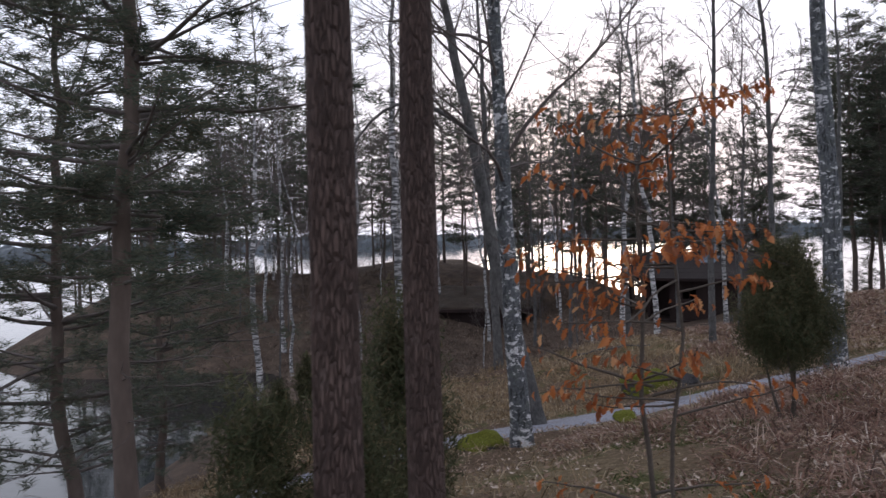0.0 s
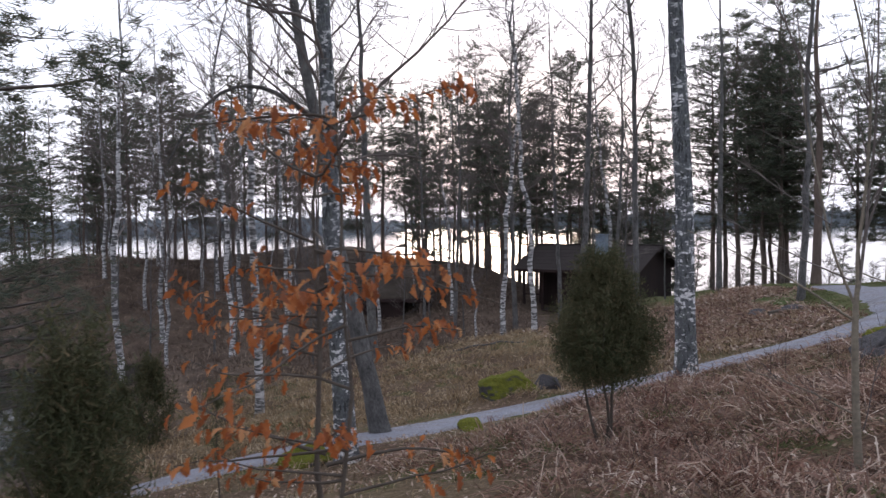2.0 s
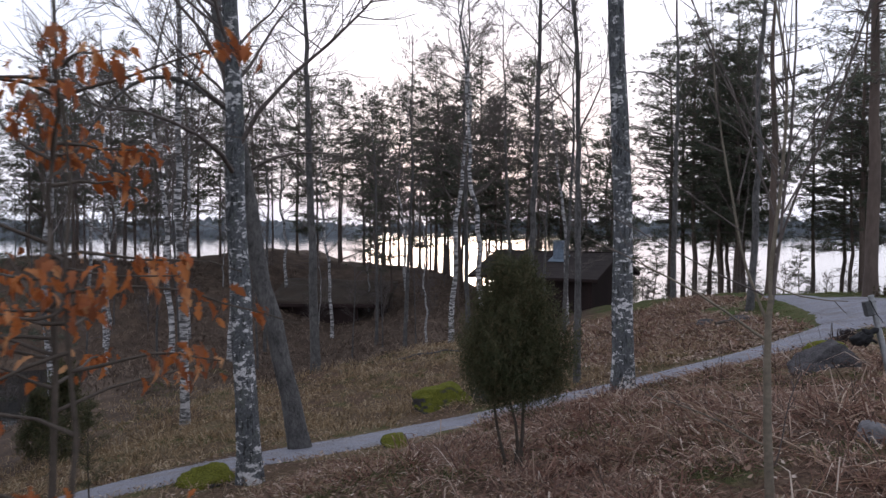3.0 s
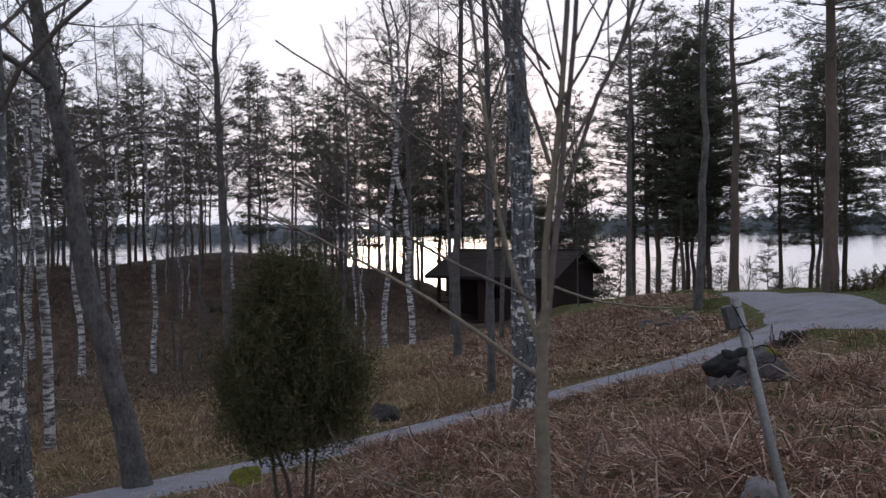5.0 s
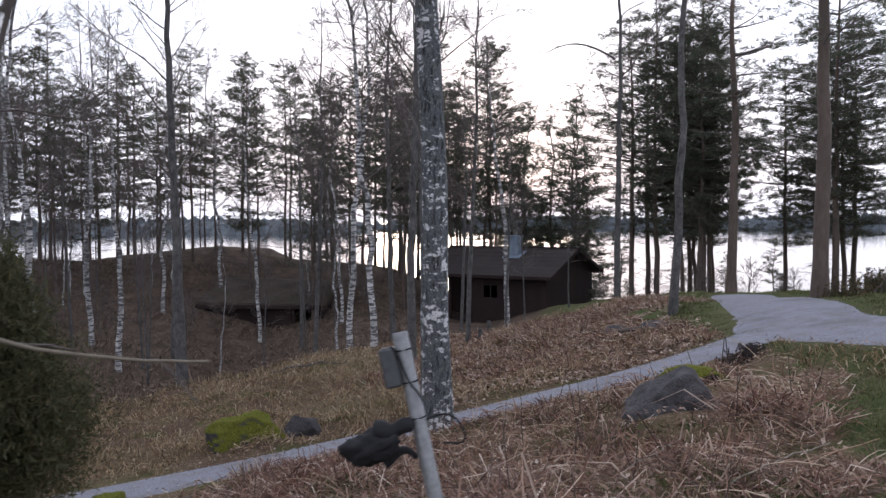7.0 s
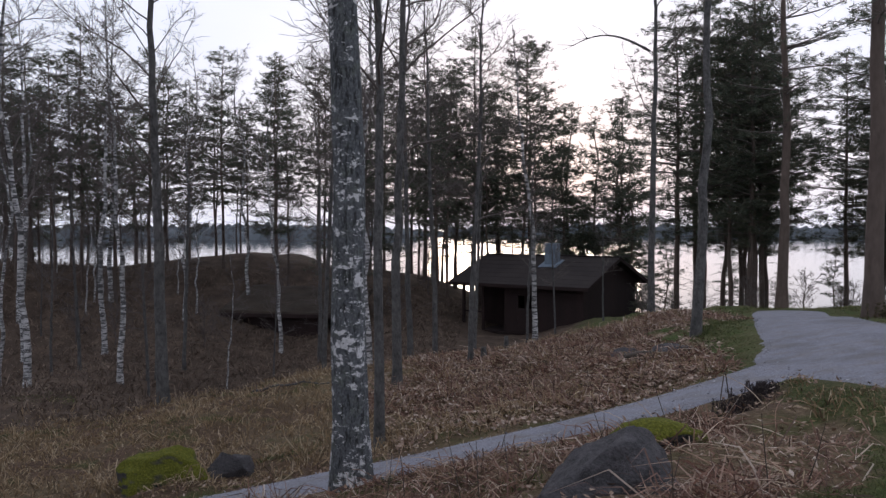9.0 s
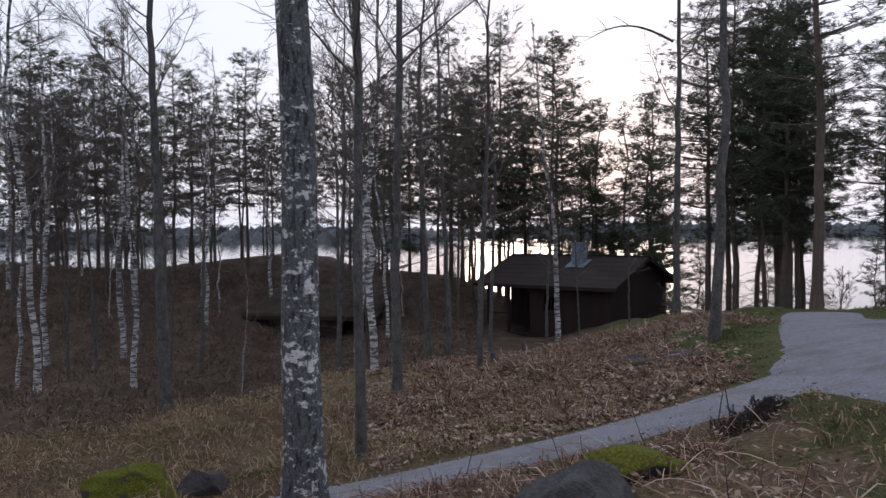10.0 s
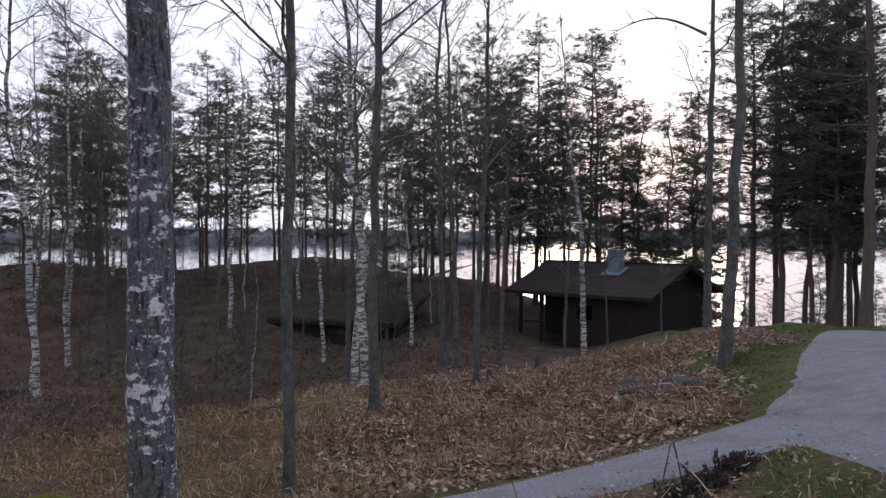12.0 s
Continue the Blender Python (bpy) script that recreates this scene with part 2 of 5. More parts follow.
def moss_rock(name, edge):
    m, n, l, b = material(name, 0.95, 0, 0.15)
    g = n.new("ShaderNodeNewGeometry")
    sep = n.new("ShaderNodeSeparateXYZ")
    l.new(g.outputs["Normal"], sep.inputs[0])
    f1 = noise_node(n, l, 3.5, 5)
    fine = noise_node(n, l, 45, 4)
    ad = n.new("ShaderNodeMath")
    ad.operation = 'MULTIPLY_ADD'
    ad.inputs[1].default_value, ad.inputs[2].default_value = 0.6, 0
    l.new(sep.outputs[2], ad.inputs[0])
    su = n.new("ShaderNodeMath")
    su.operation = 'ADD'
    l.new(ad.outputs[0], su.inputs[0])
    l.new(f1, su.inputs[1])
    mask = ramp(n, l, su.outputs[0], [(edge, (0, 0, 0)), (edge + 0.2, (1, 1, 1))])
    streak = noise_node(n, l, 4.0, 7, (1, 1, 3), rough=0.75)
    stone = mix(n, l, 0.5, ramp(n, l, fine, [(0.3, (0.035, 0.035, 0.04)), (0.7, (0.12, 0.115, 0.12))]), ramp(n, l, streak, [(0.35, (0.02, 0.02, 0.022)), (0.65, (0.15, 0.14, 0.15))]))
    moss = ramp(n, l, fine, [(0.25, (0.05, 0.06, 0.012)), (0.55, (0.13, 0.135, 0.022)), (0.8, (0.23, 0.21, 0.04))])
    l.new(mix(n, l, mask, stone, moss), b.inputs["Base Color"])
    bump(n, l, b, fine, 1.0, 0.03)
    return m


M_MOSS = moss_rock("mossy_stone", 0.45)
M_OUTCROP = moss_rock("bare_rock", 1.06)


def ground_material():
    m, n, l, b = material("woodland_floor", 0.95, 0, 0.1)
    big = noise_node(n, l, 0.22, 4)
    med = noise_node(n, l, 1.6, 6)
    fine = noise_node(n, l, 17, 6, rough=0.7)
    # darkest brown also stands for the shade in gaps under stalks and litter
    brown = ramp(n, l, fine, [(0.28, (0.026, 0.018, 0.014)), (0.5, (0.09, 0.058, 0.042)), (0.75, (0.22, 0.155, 0.115))])
    tan = ramp(n, l, fine, [(0.25, (0.08, 0.062, 0.036)), (0.55, (0.17, 0.13, 0.08)), (0.8, (0.27, 0.22, 0.145))])
    green = ramp(n, l, fine, [(0.25, (0.035, 0.042, 0.016)), (0.6, (0.08, 0.09, 0.032)), (0.85, (0.15, 0.14, 0.06))])
    c = mix(n, l, ramp(n, l, big, [(0.4, (0, 0, 0)), (0.6, (1, 1, 1))]), brown, tan)
    c = mix(n, l, ramp(n, l, med, [(0.54, (0, 0, 0)), (0.66, (0.8, 0.8, 0.8))]), c, green)
    at = n.new("ShaderNodeAttribute")
    at.attribute_name = "turf"
    lawn = ramp(n, l, fine, [(0.25, (0.03, 0.05, 0.016)), (0.6, (0.065, 0.10, 0.03)), (0.85, (0.13, 0.15, 0.06))])
    c = mix(n, l, mix(n, l, at.outputs["Fac"], (0, 0, 0), ramp(n, l, med, [(0.32, (0.95, 0.95, 0.95)), (0.65, (0.3, 0.3, 0.3))])), c, lawn)
    # hollow's darker floor colour: tree shade painted in, along with dark undergrowth
    shade_att = n.new("ShaderNodeAttribute")
    shade_att.attribute_name = "hollow_shade"
    hollow_floor = ramp(n, l, fine, [(0.25, (0.036, 0.027, 0.023)), (0.55, (0.10, 0.072, 0.057)), (0.8, (0.21, 0.16, 0.125))])
    clod = noise_node(n, l, 0.9, 8, rough=0.75)
    hollow_floor = mix(n, l, 0.5, hollow_floor, ramp(n, l, clod, [(0.35, (0.022, 0.017, 0.015)), (0.52, (0.085, 0.064, 0.05)), (0.68, (0.22, 0.165, 0.12))]))
    blot = n.new("ShaderNodeMath")
    blot.operation = 'ADD'
    l.new(shade_att.outputs["Fac"], blot.inputs[0])
    l.new(mix(n, l, 0.5, big, med), blot.inputs[1])
    c = mix(n, l, ramp(n, l, blot.outputs[0], [(0.62, (0, 0, 0)), (1.0, (1, 1, 1))]), c, hollow_floor)
    l.new(c, b.inputs["Base Color"])
    bump(n, l, b, mix(n, l, 0.5, med, fine), 0.9, 0.08)
    return m


def gravel_material():
    m, n, l, b = material("gravel", 0.9, 0, 0.2)
    big = noise_node(n, l, 2.6, 6, rough=0.7)
    fine = noise_node(n, l, 38, 6, rough=0.85)
    c1 = ramp(n, l, fine, [(0.25, (0.085, 0.088, 0.107)), (0.5, (0.215, 0.22, 0.262)), (0.75, (0.42, 0.425, 0.48))])
    c2 = ramp(n, l, fine, [(0.25, (0.09, 0.08, 0.074)), (0.7, (0.25, 0.225, 0.21))])
    c = mix(n, l, ramp(n, l, big, [(0.46, (0, 0, 0)), (0.68, (0.7, 0.7, 0.7))]), c1, c2)
    worn = noise_node(n, l, 0.9, 7, (1, 0.7, 1), rough=0.7)
    c = mix(n, l, ramp(n, l, worn, [(0.5, (0, 0, 0)), (0.68, (0.5, 0.5, 0.5))]), c, (0.10, 0.095, 0.10))
    l.new(c, b.inputs["Base Color"])
    bump(n, l, b, mix(n, l, 0.4, fine, big), 0.8, 0.02)
    return m


def water_material():
    m, n, l, b = material("lake_water", 0.06, 0, 0.5)
    b.inputs["Base Color"].default_value = (0.012, 0.016, 0.018, 1)
    b.inputs["IOR"].default_value = 1.33
    f = noise_node(n, l, 1.1, 4, (0.5, 1.6, 1))
    bump(n, l, b, f, 0.18, 0.04)
    return m


M_GROUND, M_GRAVEL, M_WATER = ground_material(), gravel_material(), water_material()


# ---- geometry tools ----
class Geo:
    """Gathers tubes, blades and patches as arrays and makes one mesh of them."""
    def __init__(self):
        self.v, self.f, self.n = [], [], 0

    def add(self, v, f):
        v = np.asarray(v, float).reshape(-1, 3)
        self.f.append(np.asarray(f, int) + self.n)
        self.v.append(v)
        self.n += len(v)

    def tube(self, pts, radii, sides=6, cap=True):
        pts, radii = np.asarray(pts, float), np.asarray(radii, float)
        d = np.gradient(pts, axis=0)
        d /= np.linalg.norm(d, axis=1)[:, None] + 1e-9
        ref = np.array([1.0, 0, 0]) if abs(d[:, 0]).mean() < 0.8 else np.array([0, 1.0, 0])
        a = np.cross(d, ref)
        a /= np.linalg.norm(a, axis=1)[:, None] + 1e-9
        b = np.cross(d, a)
        k = np.arange(sides) * 2 * np.pi / sides
        ring = pts[:, None] + radii[:, None, None] * (a[:, None] * np.cos(k)[None, :, None] + b[:, None] * np.sin(k)[None, :, None])
        m = len(pts)
        i, j = np.meshgrid(np.arange(m - 1), np.arange(sides), indexing="ij")
        q = np.stack([i * sides + j, i * sides + (j + 1) % sides, (i + 1) * sides + (j + 1) % sides, (i + 1) * sides + j], -1).reshape(-1, 4)
        self.add(ring.reshape(-1, 3), q)
        if cap:
            self.add(np.vstack([ring[-1], pts[-1] + d[-1] * radii[-1] * 0.3]),
                     [(s, (s + 1) % sides, sides) for s in range(sides)])
        return ring

    def blades(self, base, direction, length, width, side):
        """Thin triangles from base along direction."""
        s = side * (width / 2)[:, None]
        v = np.stack([base - s, base + s, base + direction * length[:, None]], 1)
        self.add(v.reshape(-1, 3), np.arange(len(base) * 3).reshape(-1, 3))

    def mesh(self, name, smooth=True):
        me = bpy.data.meshes.new(name)
        v = np.vstack(self.v)
        tri = [f for f in self.f if f.shape[1] == 3]
        quad = [f for f in self.f if f.shape[1] == 4]
        loops = np.concatenate([f.ravel() for f in tri + quad])
        sizes = np.concatenate([np.full(len(f), f.shape[1]) for f in tri + quad])
        me.vertices.add(len(v))
        me.vertices.foreach_set("co", v.ravel())
        me.loops.add(len(loops))
        me.loops.foreach_set("vertex_index", loops)
        me.polygons.add(len(sizes))
        me.polygons.foreach_set("loop_start", np.concatenate([[0], np.cumsum(sizes)[:-1]]))
        me.polygons.foreach_set("use_smooth", np.full(len(sizes), smooth))
        me.update(calc_edges=True)
        me.validate()
        return me

    def part(self, name, mat, parent=None, label="", smooth=True):
        me = self.mesh(name, smooth)
        me.materials.append(mat)
        ob = new(name, me)
        if parent:
            ob.parent = parent
        if label:
            ob["label"] = label
        return ob


def part(name, bm, mat, parent=None, label=""):
    me = bpy.data.meshes.new(name)
    bm.to_mesh(me)
    bm.free()
    me.materials.append(mat)
    ob = new(name, me)
    if parent:
        ob.parent = parent
    if label:
        ob["label"] = label
    return ob


def box_bm(size, m=Matrix(), bevel=0.01):
    bm = bmesh.new()
    bmesh.ops.create_cube(bm, size=1)
    bmesh.ops.scale(bm, vec=size, verts=bm.verts)
    if bevel:
        bmesh.ops.bevel(bm, geom=bm.edges[:], offset=bevel, segments=1, affect='EDGES')
    bmesh.ops.transform(bm, matrix=m, verts=bm.verts)
    return bm


# ---- lie of the land: heights in metres on a coarse plan grid ----
GX = np.array([-40, -24, -14, -8, -3, 2, 7, 12, 18, 40.0])
GY = np.array([-10, 3, 9, 14, 19, 26, 36, 48, 60, 90.0])
HEIGHTS = [
    [-5.06, -8.89, -10.62, -11.45, -11.31, -10.31, -8.88, -7.97, -8.08, -8.0],
    [-3.89, -6.17, -7.22, -7.88, -8.24, -7.71, -5.6, -0.24, -2.8, -6.14],
    [-3.03, -4.17, -4.86, -5.23, -5.87, -6.13, -5.61, -1.51, -0.38, -4.72],
    [-2.11, -2.31, -2.7, -3.24, -3.66, -2.74, -3.3, -2.37, 0.25, -5.33],
    [-0.84, -0.54, -1.25, -1.81, -2.26, -2.78, -4.01, -3.5, -0.71, -7.7],
    [0.0, 0.38, -0.31, -1.25, -1.74, -1.79, -3.07, -2.69, -1.15, -8.06],
    [0.38, 0.37, 0.36, -0.13, -0.75, -1.18, -2.5, -3.59, -3.05, -8.66],
    [0.56, 0.35, 0.3, 0.58, 0.3, -0.29, -1.25, -2.78, -4.59, -9.56],
    [0.68, 0.58, 0.54, 0.56, 0.9, -0.25, -1.06, -3.58, -5.22, -9.62],
    [1.07, 1.63, 1.88, 1.93, 1.59, 0.28, -2.19, -4.63, -5.57, -8.01],
]
WATER_Z = -4.7


def spline(nodes, v):
    v = np.clip(v, nodes[0], nodes[-1])
    k = np.clip(np.searchsorted(nodes, v) - 1, 0, len(nodes) - 2)
    h = nodes[k + 1] - nodes[k]
    s = (v - nodes[k]) / h
    w, slope = np.zeros((len(v), len(nodes))), np.zeros((len(nodes), len(nodes)))
    for i in range(len(nodes)):
        a, b = max(i - 1, 0), min(i + 1, len(nodes) - 1)
        slope[i, b] += 1 / (nodes[b] - nodes[a])
        slope[i, a] -= 1 / (nodes[b] - nodes[a])
    r = np.arange(len(v))
    w[r, k] += 2 * s**3 - 3 * s**2 + 1
    w[r, k + 1] += -2 * s**3 + 3 * s**2
    return w + ((s**3 - 2 * s**2 + s) * h)[:, None] * slope[k] + ((s**3 - s**2) * h)[:, None] * slope[k + 1]


H = np.array(HEIGHTS)
TRAIL = np.array([(-16, 9.5), (-10, 10.3), (-5, 11.6), (-3, 12.4), (-1.4, 13.4), (0.6, 14.9), (2.1, 15.75), (4.1, 15.85), (5.4, 15.6), (7.0, 15.78), (8.3, 16.33), (9.4, 17.02), (10.4, 17.8), (11.2, 18.8)])
ROAD = np.array([(18, 2), (14.5, 7), (12.0, 12), (10.95, 15.2), (10.8, 17.6), (11.62, 20), (12.25, 22.5), (13.2, 25.5), (13.95, 28), (15.0, 31)])


def smooth_line(p, n):
    t = np.linspace(0, 1, len(p))
    return np.stack([spline(t, np.linspace(0, 1, n)) @ p[:, k] for k in (0, 1)], 1)


TRAIL_C, ROAD_C = smooth_line(TRAIL, 110), smooth_line(ROAD, 110)


def line_distance(x, y, line):
    p = np.stack([x, y], -1)
    return np.sqrt(((p[:, None] - line[None]) ** 2).sum(-1)).min(1)


def path_gap(x, y):
    """Metres outside the gravel's edge (minus: on it)."""
    out = np.empty(len(x))
    for i in range(0, len(x), 20000):
        s = slice(i, i + 20000)
        out[s] = np.minimum(line_distance(x[s], y[s], TRAIL_C) - 0.68, line_distance(x[s], y[s], ROAD_C) - 0.94)
    return out


def waves(x, y):
    return (0.05 * np.sin(1.7 * x + 0.6 * y) + 0.05 * np.sin(0.9 * y - 1.3 * x + 1.0) + 0.035 * np.sin(3.1 * y + 2.2 * x)
            + 0.025 * np.sin(5.3 * x - 4.1 * y + 2.0))


def ground(x, y, rough=True):
    x, y = np.atleast_1d(np.asarray(x, float)), np.atleast_1d(np.asarray(y, float))
    z = np.empty(len(x))
    for i in range(0, len(x), 20000):
        s = slice(i, i + 20000)
        z[s] = np.einsum("ni,ij,nj->n", spline(GX, x[s]), H, spline(GY, y[s]))
    if rough:
        near = (x > -20) & (x < 30) & (y > -8) & (y < 60)
        g = np.full(len(x), 9.0)
        if near.any():
            g[near] = path_gap(x[near], y[near])
        z = z + waves(x, y) * np.clip(g / 0.6, 0.0, 1.0) - 0.05 * np.clip(-g / 0.2, 0, 1)
    return z


def gz(x, y):
    return float(ground([x], [y])[0])


def axis(lo, hi, step, far, grow=1.25):
    mid = list(np.arange(lo, hi + 1e-6, step))
    for sgn, start in ((-1, lo), (1, hi)):
        d, p = step, start
        while abs(p) < far:
            d *= grow
            p += sgn * d
            mid.append(p)
    return np.array(sorted(mid))


def grid_geo(xs, ys, zfun):
    X, Y = np.meshgrid(xs, ys, indexing="ij")
    Z = zfun(X.ravel(), Y.ravel())
    g = Geo()
    i, j = np.meshgrid(np.arange(len(xs) - 1), np.arange(len(ys) - 1), indexing="ij")
    a = i * len(ys) + j
    g.add(np.stack([X.ravel(), Y.ravel(), Z], 1), np.stack([a, a + len(ys), a + len(ys) + 1, a + 1], -1).reshape(-1, 4))
    return g


def verge(x, y):
    """True on the short green side of the line that parts bracken from grass."""
    return x - np.interp(y, (-5, 3, 9.4, 11.9, 13.8, 15, 16, 17), (1.4, 3.8, 7.25, 8.35, 9.3, 9.15, 9.3, 9.9)) > 0.15 * np.sin(2.1 * y) + 0.1 * np.sin(5.3 * y)


def fork_grass(x, y):
    """The green wedge inside the fork of the two paths, and the bank across the road."""
    return ((x > 9.75 + 0.16 * (y - 18.5) + 0.3 * np.sin(1.6 * y)) & (y > 17.5) & (y < 28) & (x < 14)) | ((x > 12.6) & (y > 13) & (y < 36))


ob = grid_geo(axis(-16, 24, 0.22, 3000), axis(-4, 40, 0.25, 4000), ground).part("ground", M_GROUND)
co = np.empty(len(ob.data.vertices) * 3)
ob.data.vertices.foreach_get("co", co)
co = co.reshape(-1, 3)
# how far tree shade and undergrowth darken the floor colour in the hollow
hollow_shade = ob.data.attributes.new("hollow_shade", 'FLOAT', 'POINT')
hollow_shade.data.foreach_set("value", np.clip((co[:, 1] - np.interp(co[:, 0], (-40, -9, -4, 0, 4, 8, 12), (4, 13, 22.5, 28.5, 31.5, 37, 46)) + 1.5 * np.sin(0.9 * co[:, 0]) + 0.8 * np.sin(2.3 * co[:, 1] + co[:, 0]) + 3.0) / 13, 0, 1))
turf = ob.data.attributes.new("turf", 'FLOAT', 'POINT')
turf.data.foreach_set("value", (verge(co[:, 0], co[:, 1]) | fork_grass(co[:, 0], co[:, 1])).astype(float))
tagged(ob, "brown woodland floor of leaf litter, dry grass and moss", "ground", kind="structure")


def strip(name, line, half, label, lift=0.045):
    """Gravel ribbon that follows the ground, its edges ragged."""
    t = np.gradient(line, axis=0)
    t /= np.linalg.norm(t, axis=1)[:, None]
    nrm = np.stack([-t[:, 1], t[:, 0]], 1)
    cols = np.linspace(-1, 1, 9)
    g, rows = Geo(), []
    rng = np.random.default_rng(5)
    wob = np.convolve(rng.normal(0, 1, len(line) + 8), np.ones(5) / 5, "same")[4:-4] * 0.17
    for c in cols:
        w = half * c + (wob if c > 0.9 else (-wob[::-1] if c < -0.9 else 0))
        p = line + nrm * np.asarray(w).reshape(-1, 1)
        crown = 0.03 * (1 - c * c)
        z = ground(p[:, 0], p[:, 1], False) + lift - 0.05 + crown - (0.06 if abs(c) > 0.9 else 0)
        rows.append(np.column_stack([p, z]))
    v = np.stack(rows, 1)
    m, k = len(line), len(cols)
    i, j = np.meshgrid(np.arange(m - 1), np.arange(k - 1), indexing="ij")
    a = i * k + j
    g.add(v.reshape(-1, 3), np.stack([a, a + k, a + k + 1, a + 1], -1).reshape(-1, 4))
    o = g.part(name, M_GRAVEL)
    return tagged(o, label, "path", kind="structure")


strip("gravel_trail", TRAIL_C, 0.82, "narrow grey gravel footpath across the slope")
strip("gravel_road", ROAD_C, 1.10, "wide grey gravel path over the crest", 0.055)

ob = grid_geo(axis(-60, 60, 20, 3500, 1.6), np.array([3, 20, 40, 60, 90, 140, 220, 400, 800, 1600, 3900.0]), lambda x, y: np.full(len(x), WATER_Z)).part("water", M_WATER)
tagged(ob, "calm pale lake reflecting the evening sky", "water", kind="structure")


def far_shore(dist, height, a0, a1, seed, name):
    """Low wooded ridge on the far side, with a ragged tree line."""
    rng = np.random.default_rng(seed)
    n = int((a1 - a0) * dist * 0.0175 / 2.2)
    a = np.radians(np.linspace(a0, a1, n))
    long = np.interp(np.arange(n), np.linspace(0, n, 14), rng.uniform(0.35, 1.0, 14))
    top = height * long * np.clip(np.minimum(np.arange(n), n - 1 - np.arange(n)) / (0.06 * n), 0.05, 1)
    jag = rng.uniform(-0.22, 0.22, n) * height
    g, rows = Geo(), []
    for k, (dr, hh) in enumerate(((0, 0.0), (3, 0.55), (8, 1.0), (60, 1.1), (110, -0.2))):
        r = dist + dr + rng.uniform(-1.5, 1.5, n)
        z = WATER_Z - 0.3 + top * hh + (jag if k in (2, 3) else jag * 0.4 if k == 1 else 0)
        rows.append(np.column_stack([8 + r * np.sin(a), 9 + r * np.cos(a), z]))
    v = np.stack(rows, 1)
    i, j = np.meshgrid(np.arange(n - 1), np.arange(4), indexing="ij")
    q = i * 5 + j
    g.add(v.reshape(-1, 3), np.stack([q, q + 5, q + 6, q + 1], -1).reshape(-1, 4))
    return tagged(g.part(name, M_FAR_HAZE, smooth=False), "low wooded shore across the lake, blue-grey with painted haze", "far shore", kind="structure")


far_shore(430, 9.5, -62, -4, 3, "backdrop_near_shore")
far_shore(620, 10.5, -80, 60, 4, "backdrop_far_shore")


# ---- trees ----
def wander(start, direction, length, n, rng, lift=0.0, wob=0.1):
    p, d = np.array(start, float), np.array(direction, float)
    d /= np.linalg.norm(d)
    out = [p.copy()]
    for _ in range(n - 1):
        d = d + rng.normal(0, wob, 3) + np.array([0, 0, lift])
        d /= np.linalg.norm(d)
        p = p + d * length / (n - 1)
        out.append(p.copy())
    return np.array(out)


def trunk_line(h, lean, rng, n=14, wob=0.05):
    z = np.linspace(-0.25, h, n)
    dx, dy = np.cumsum(rng.normal(0, wob, n)), np.cumsum(rng.normal(0, wob, n))
    dx, dy = dx - dx[0], dy - dy[0]
    fade = np.clip(z / (0.25 * h), 0, 1)
    return np.column_stack([lean[0] * z + dx * fade, lean[1] * z + dy * fade, z])


def trunk_radii(pts, r, tip, flare=0.35):
    h = pts[-1, 2]
    u = np.clip(pts[:, 2] / h, 0, 1)
    return (r - (r - tip) * u ** 1.1) * (1 + flare * np.exp(-np.clip(pts[:, 2], 0, None) / 0.22))


def at_height(pts, z):
    return np.array([np.interp(z, pts[:, 2], pts[:, k]) for k in range(3)])


def rough_trunk(g, pts, rad, rng, sides=14, depth=0.06):
    """Trunk with an uneven, fluted surface."""
    n0 = g.n
    g.tube(pts, rad, sides)
    ring = g.v[-2]
    k = np.arange(len(ring))
    c = pts[k // sides]
    off = ring - c
    ring[:] = c + off * (1 + depth * np.sin(3 * (k % sides) * 2 * np.pi / sides + rng.uniform(0, 6)) * 0.5 + rng.normal(0, depth * 0.5, len(ring)))[:, None]


def tufts(g, centres, rng, blades=9, length=0.2, width=0.035, up=0.35, flat=1.0):
    n = len(centres)
    c = np.repeat(centres, blades, 0)
    d = rng.normal(0, 1, (n * blades, 3))
    d[:, 2] = d[:, 2] * flat + up
    d /= np.linalg.norm(d, axis=1)[:, None]
    s = np.cross(d, rng.normal(0, 1, (n * blades, 3)))
    s /= np.linalg.norm(s, axis=1)[:, None] + 1e-9
    g.blades(c + rng.normal(0, length * 0.2, c.shape), d, length * rng.uniform(0.6, 1.2, len(c)), width * rng.uniform(0.7, 1.3, len(c)), s)


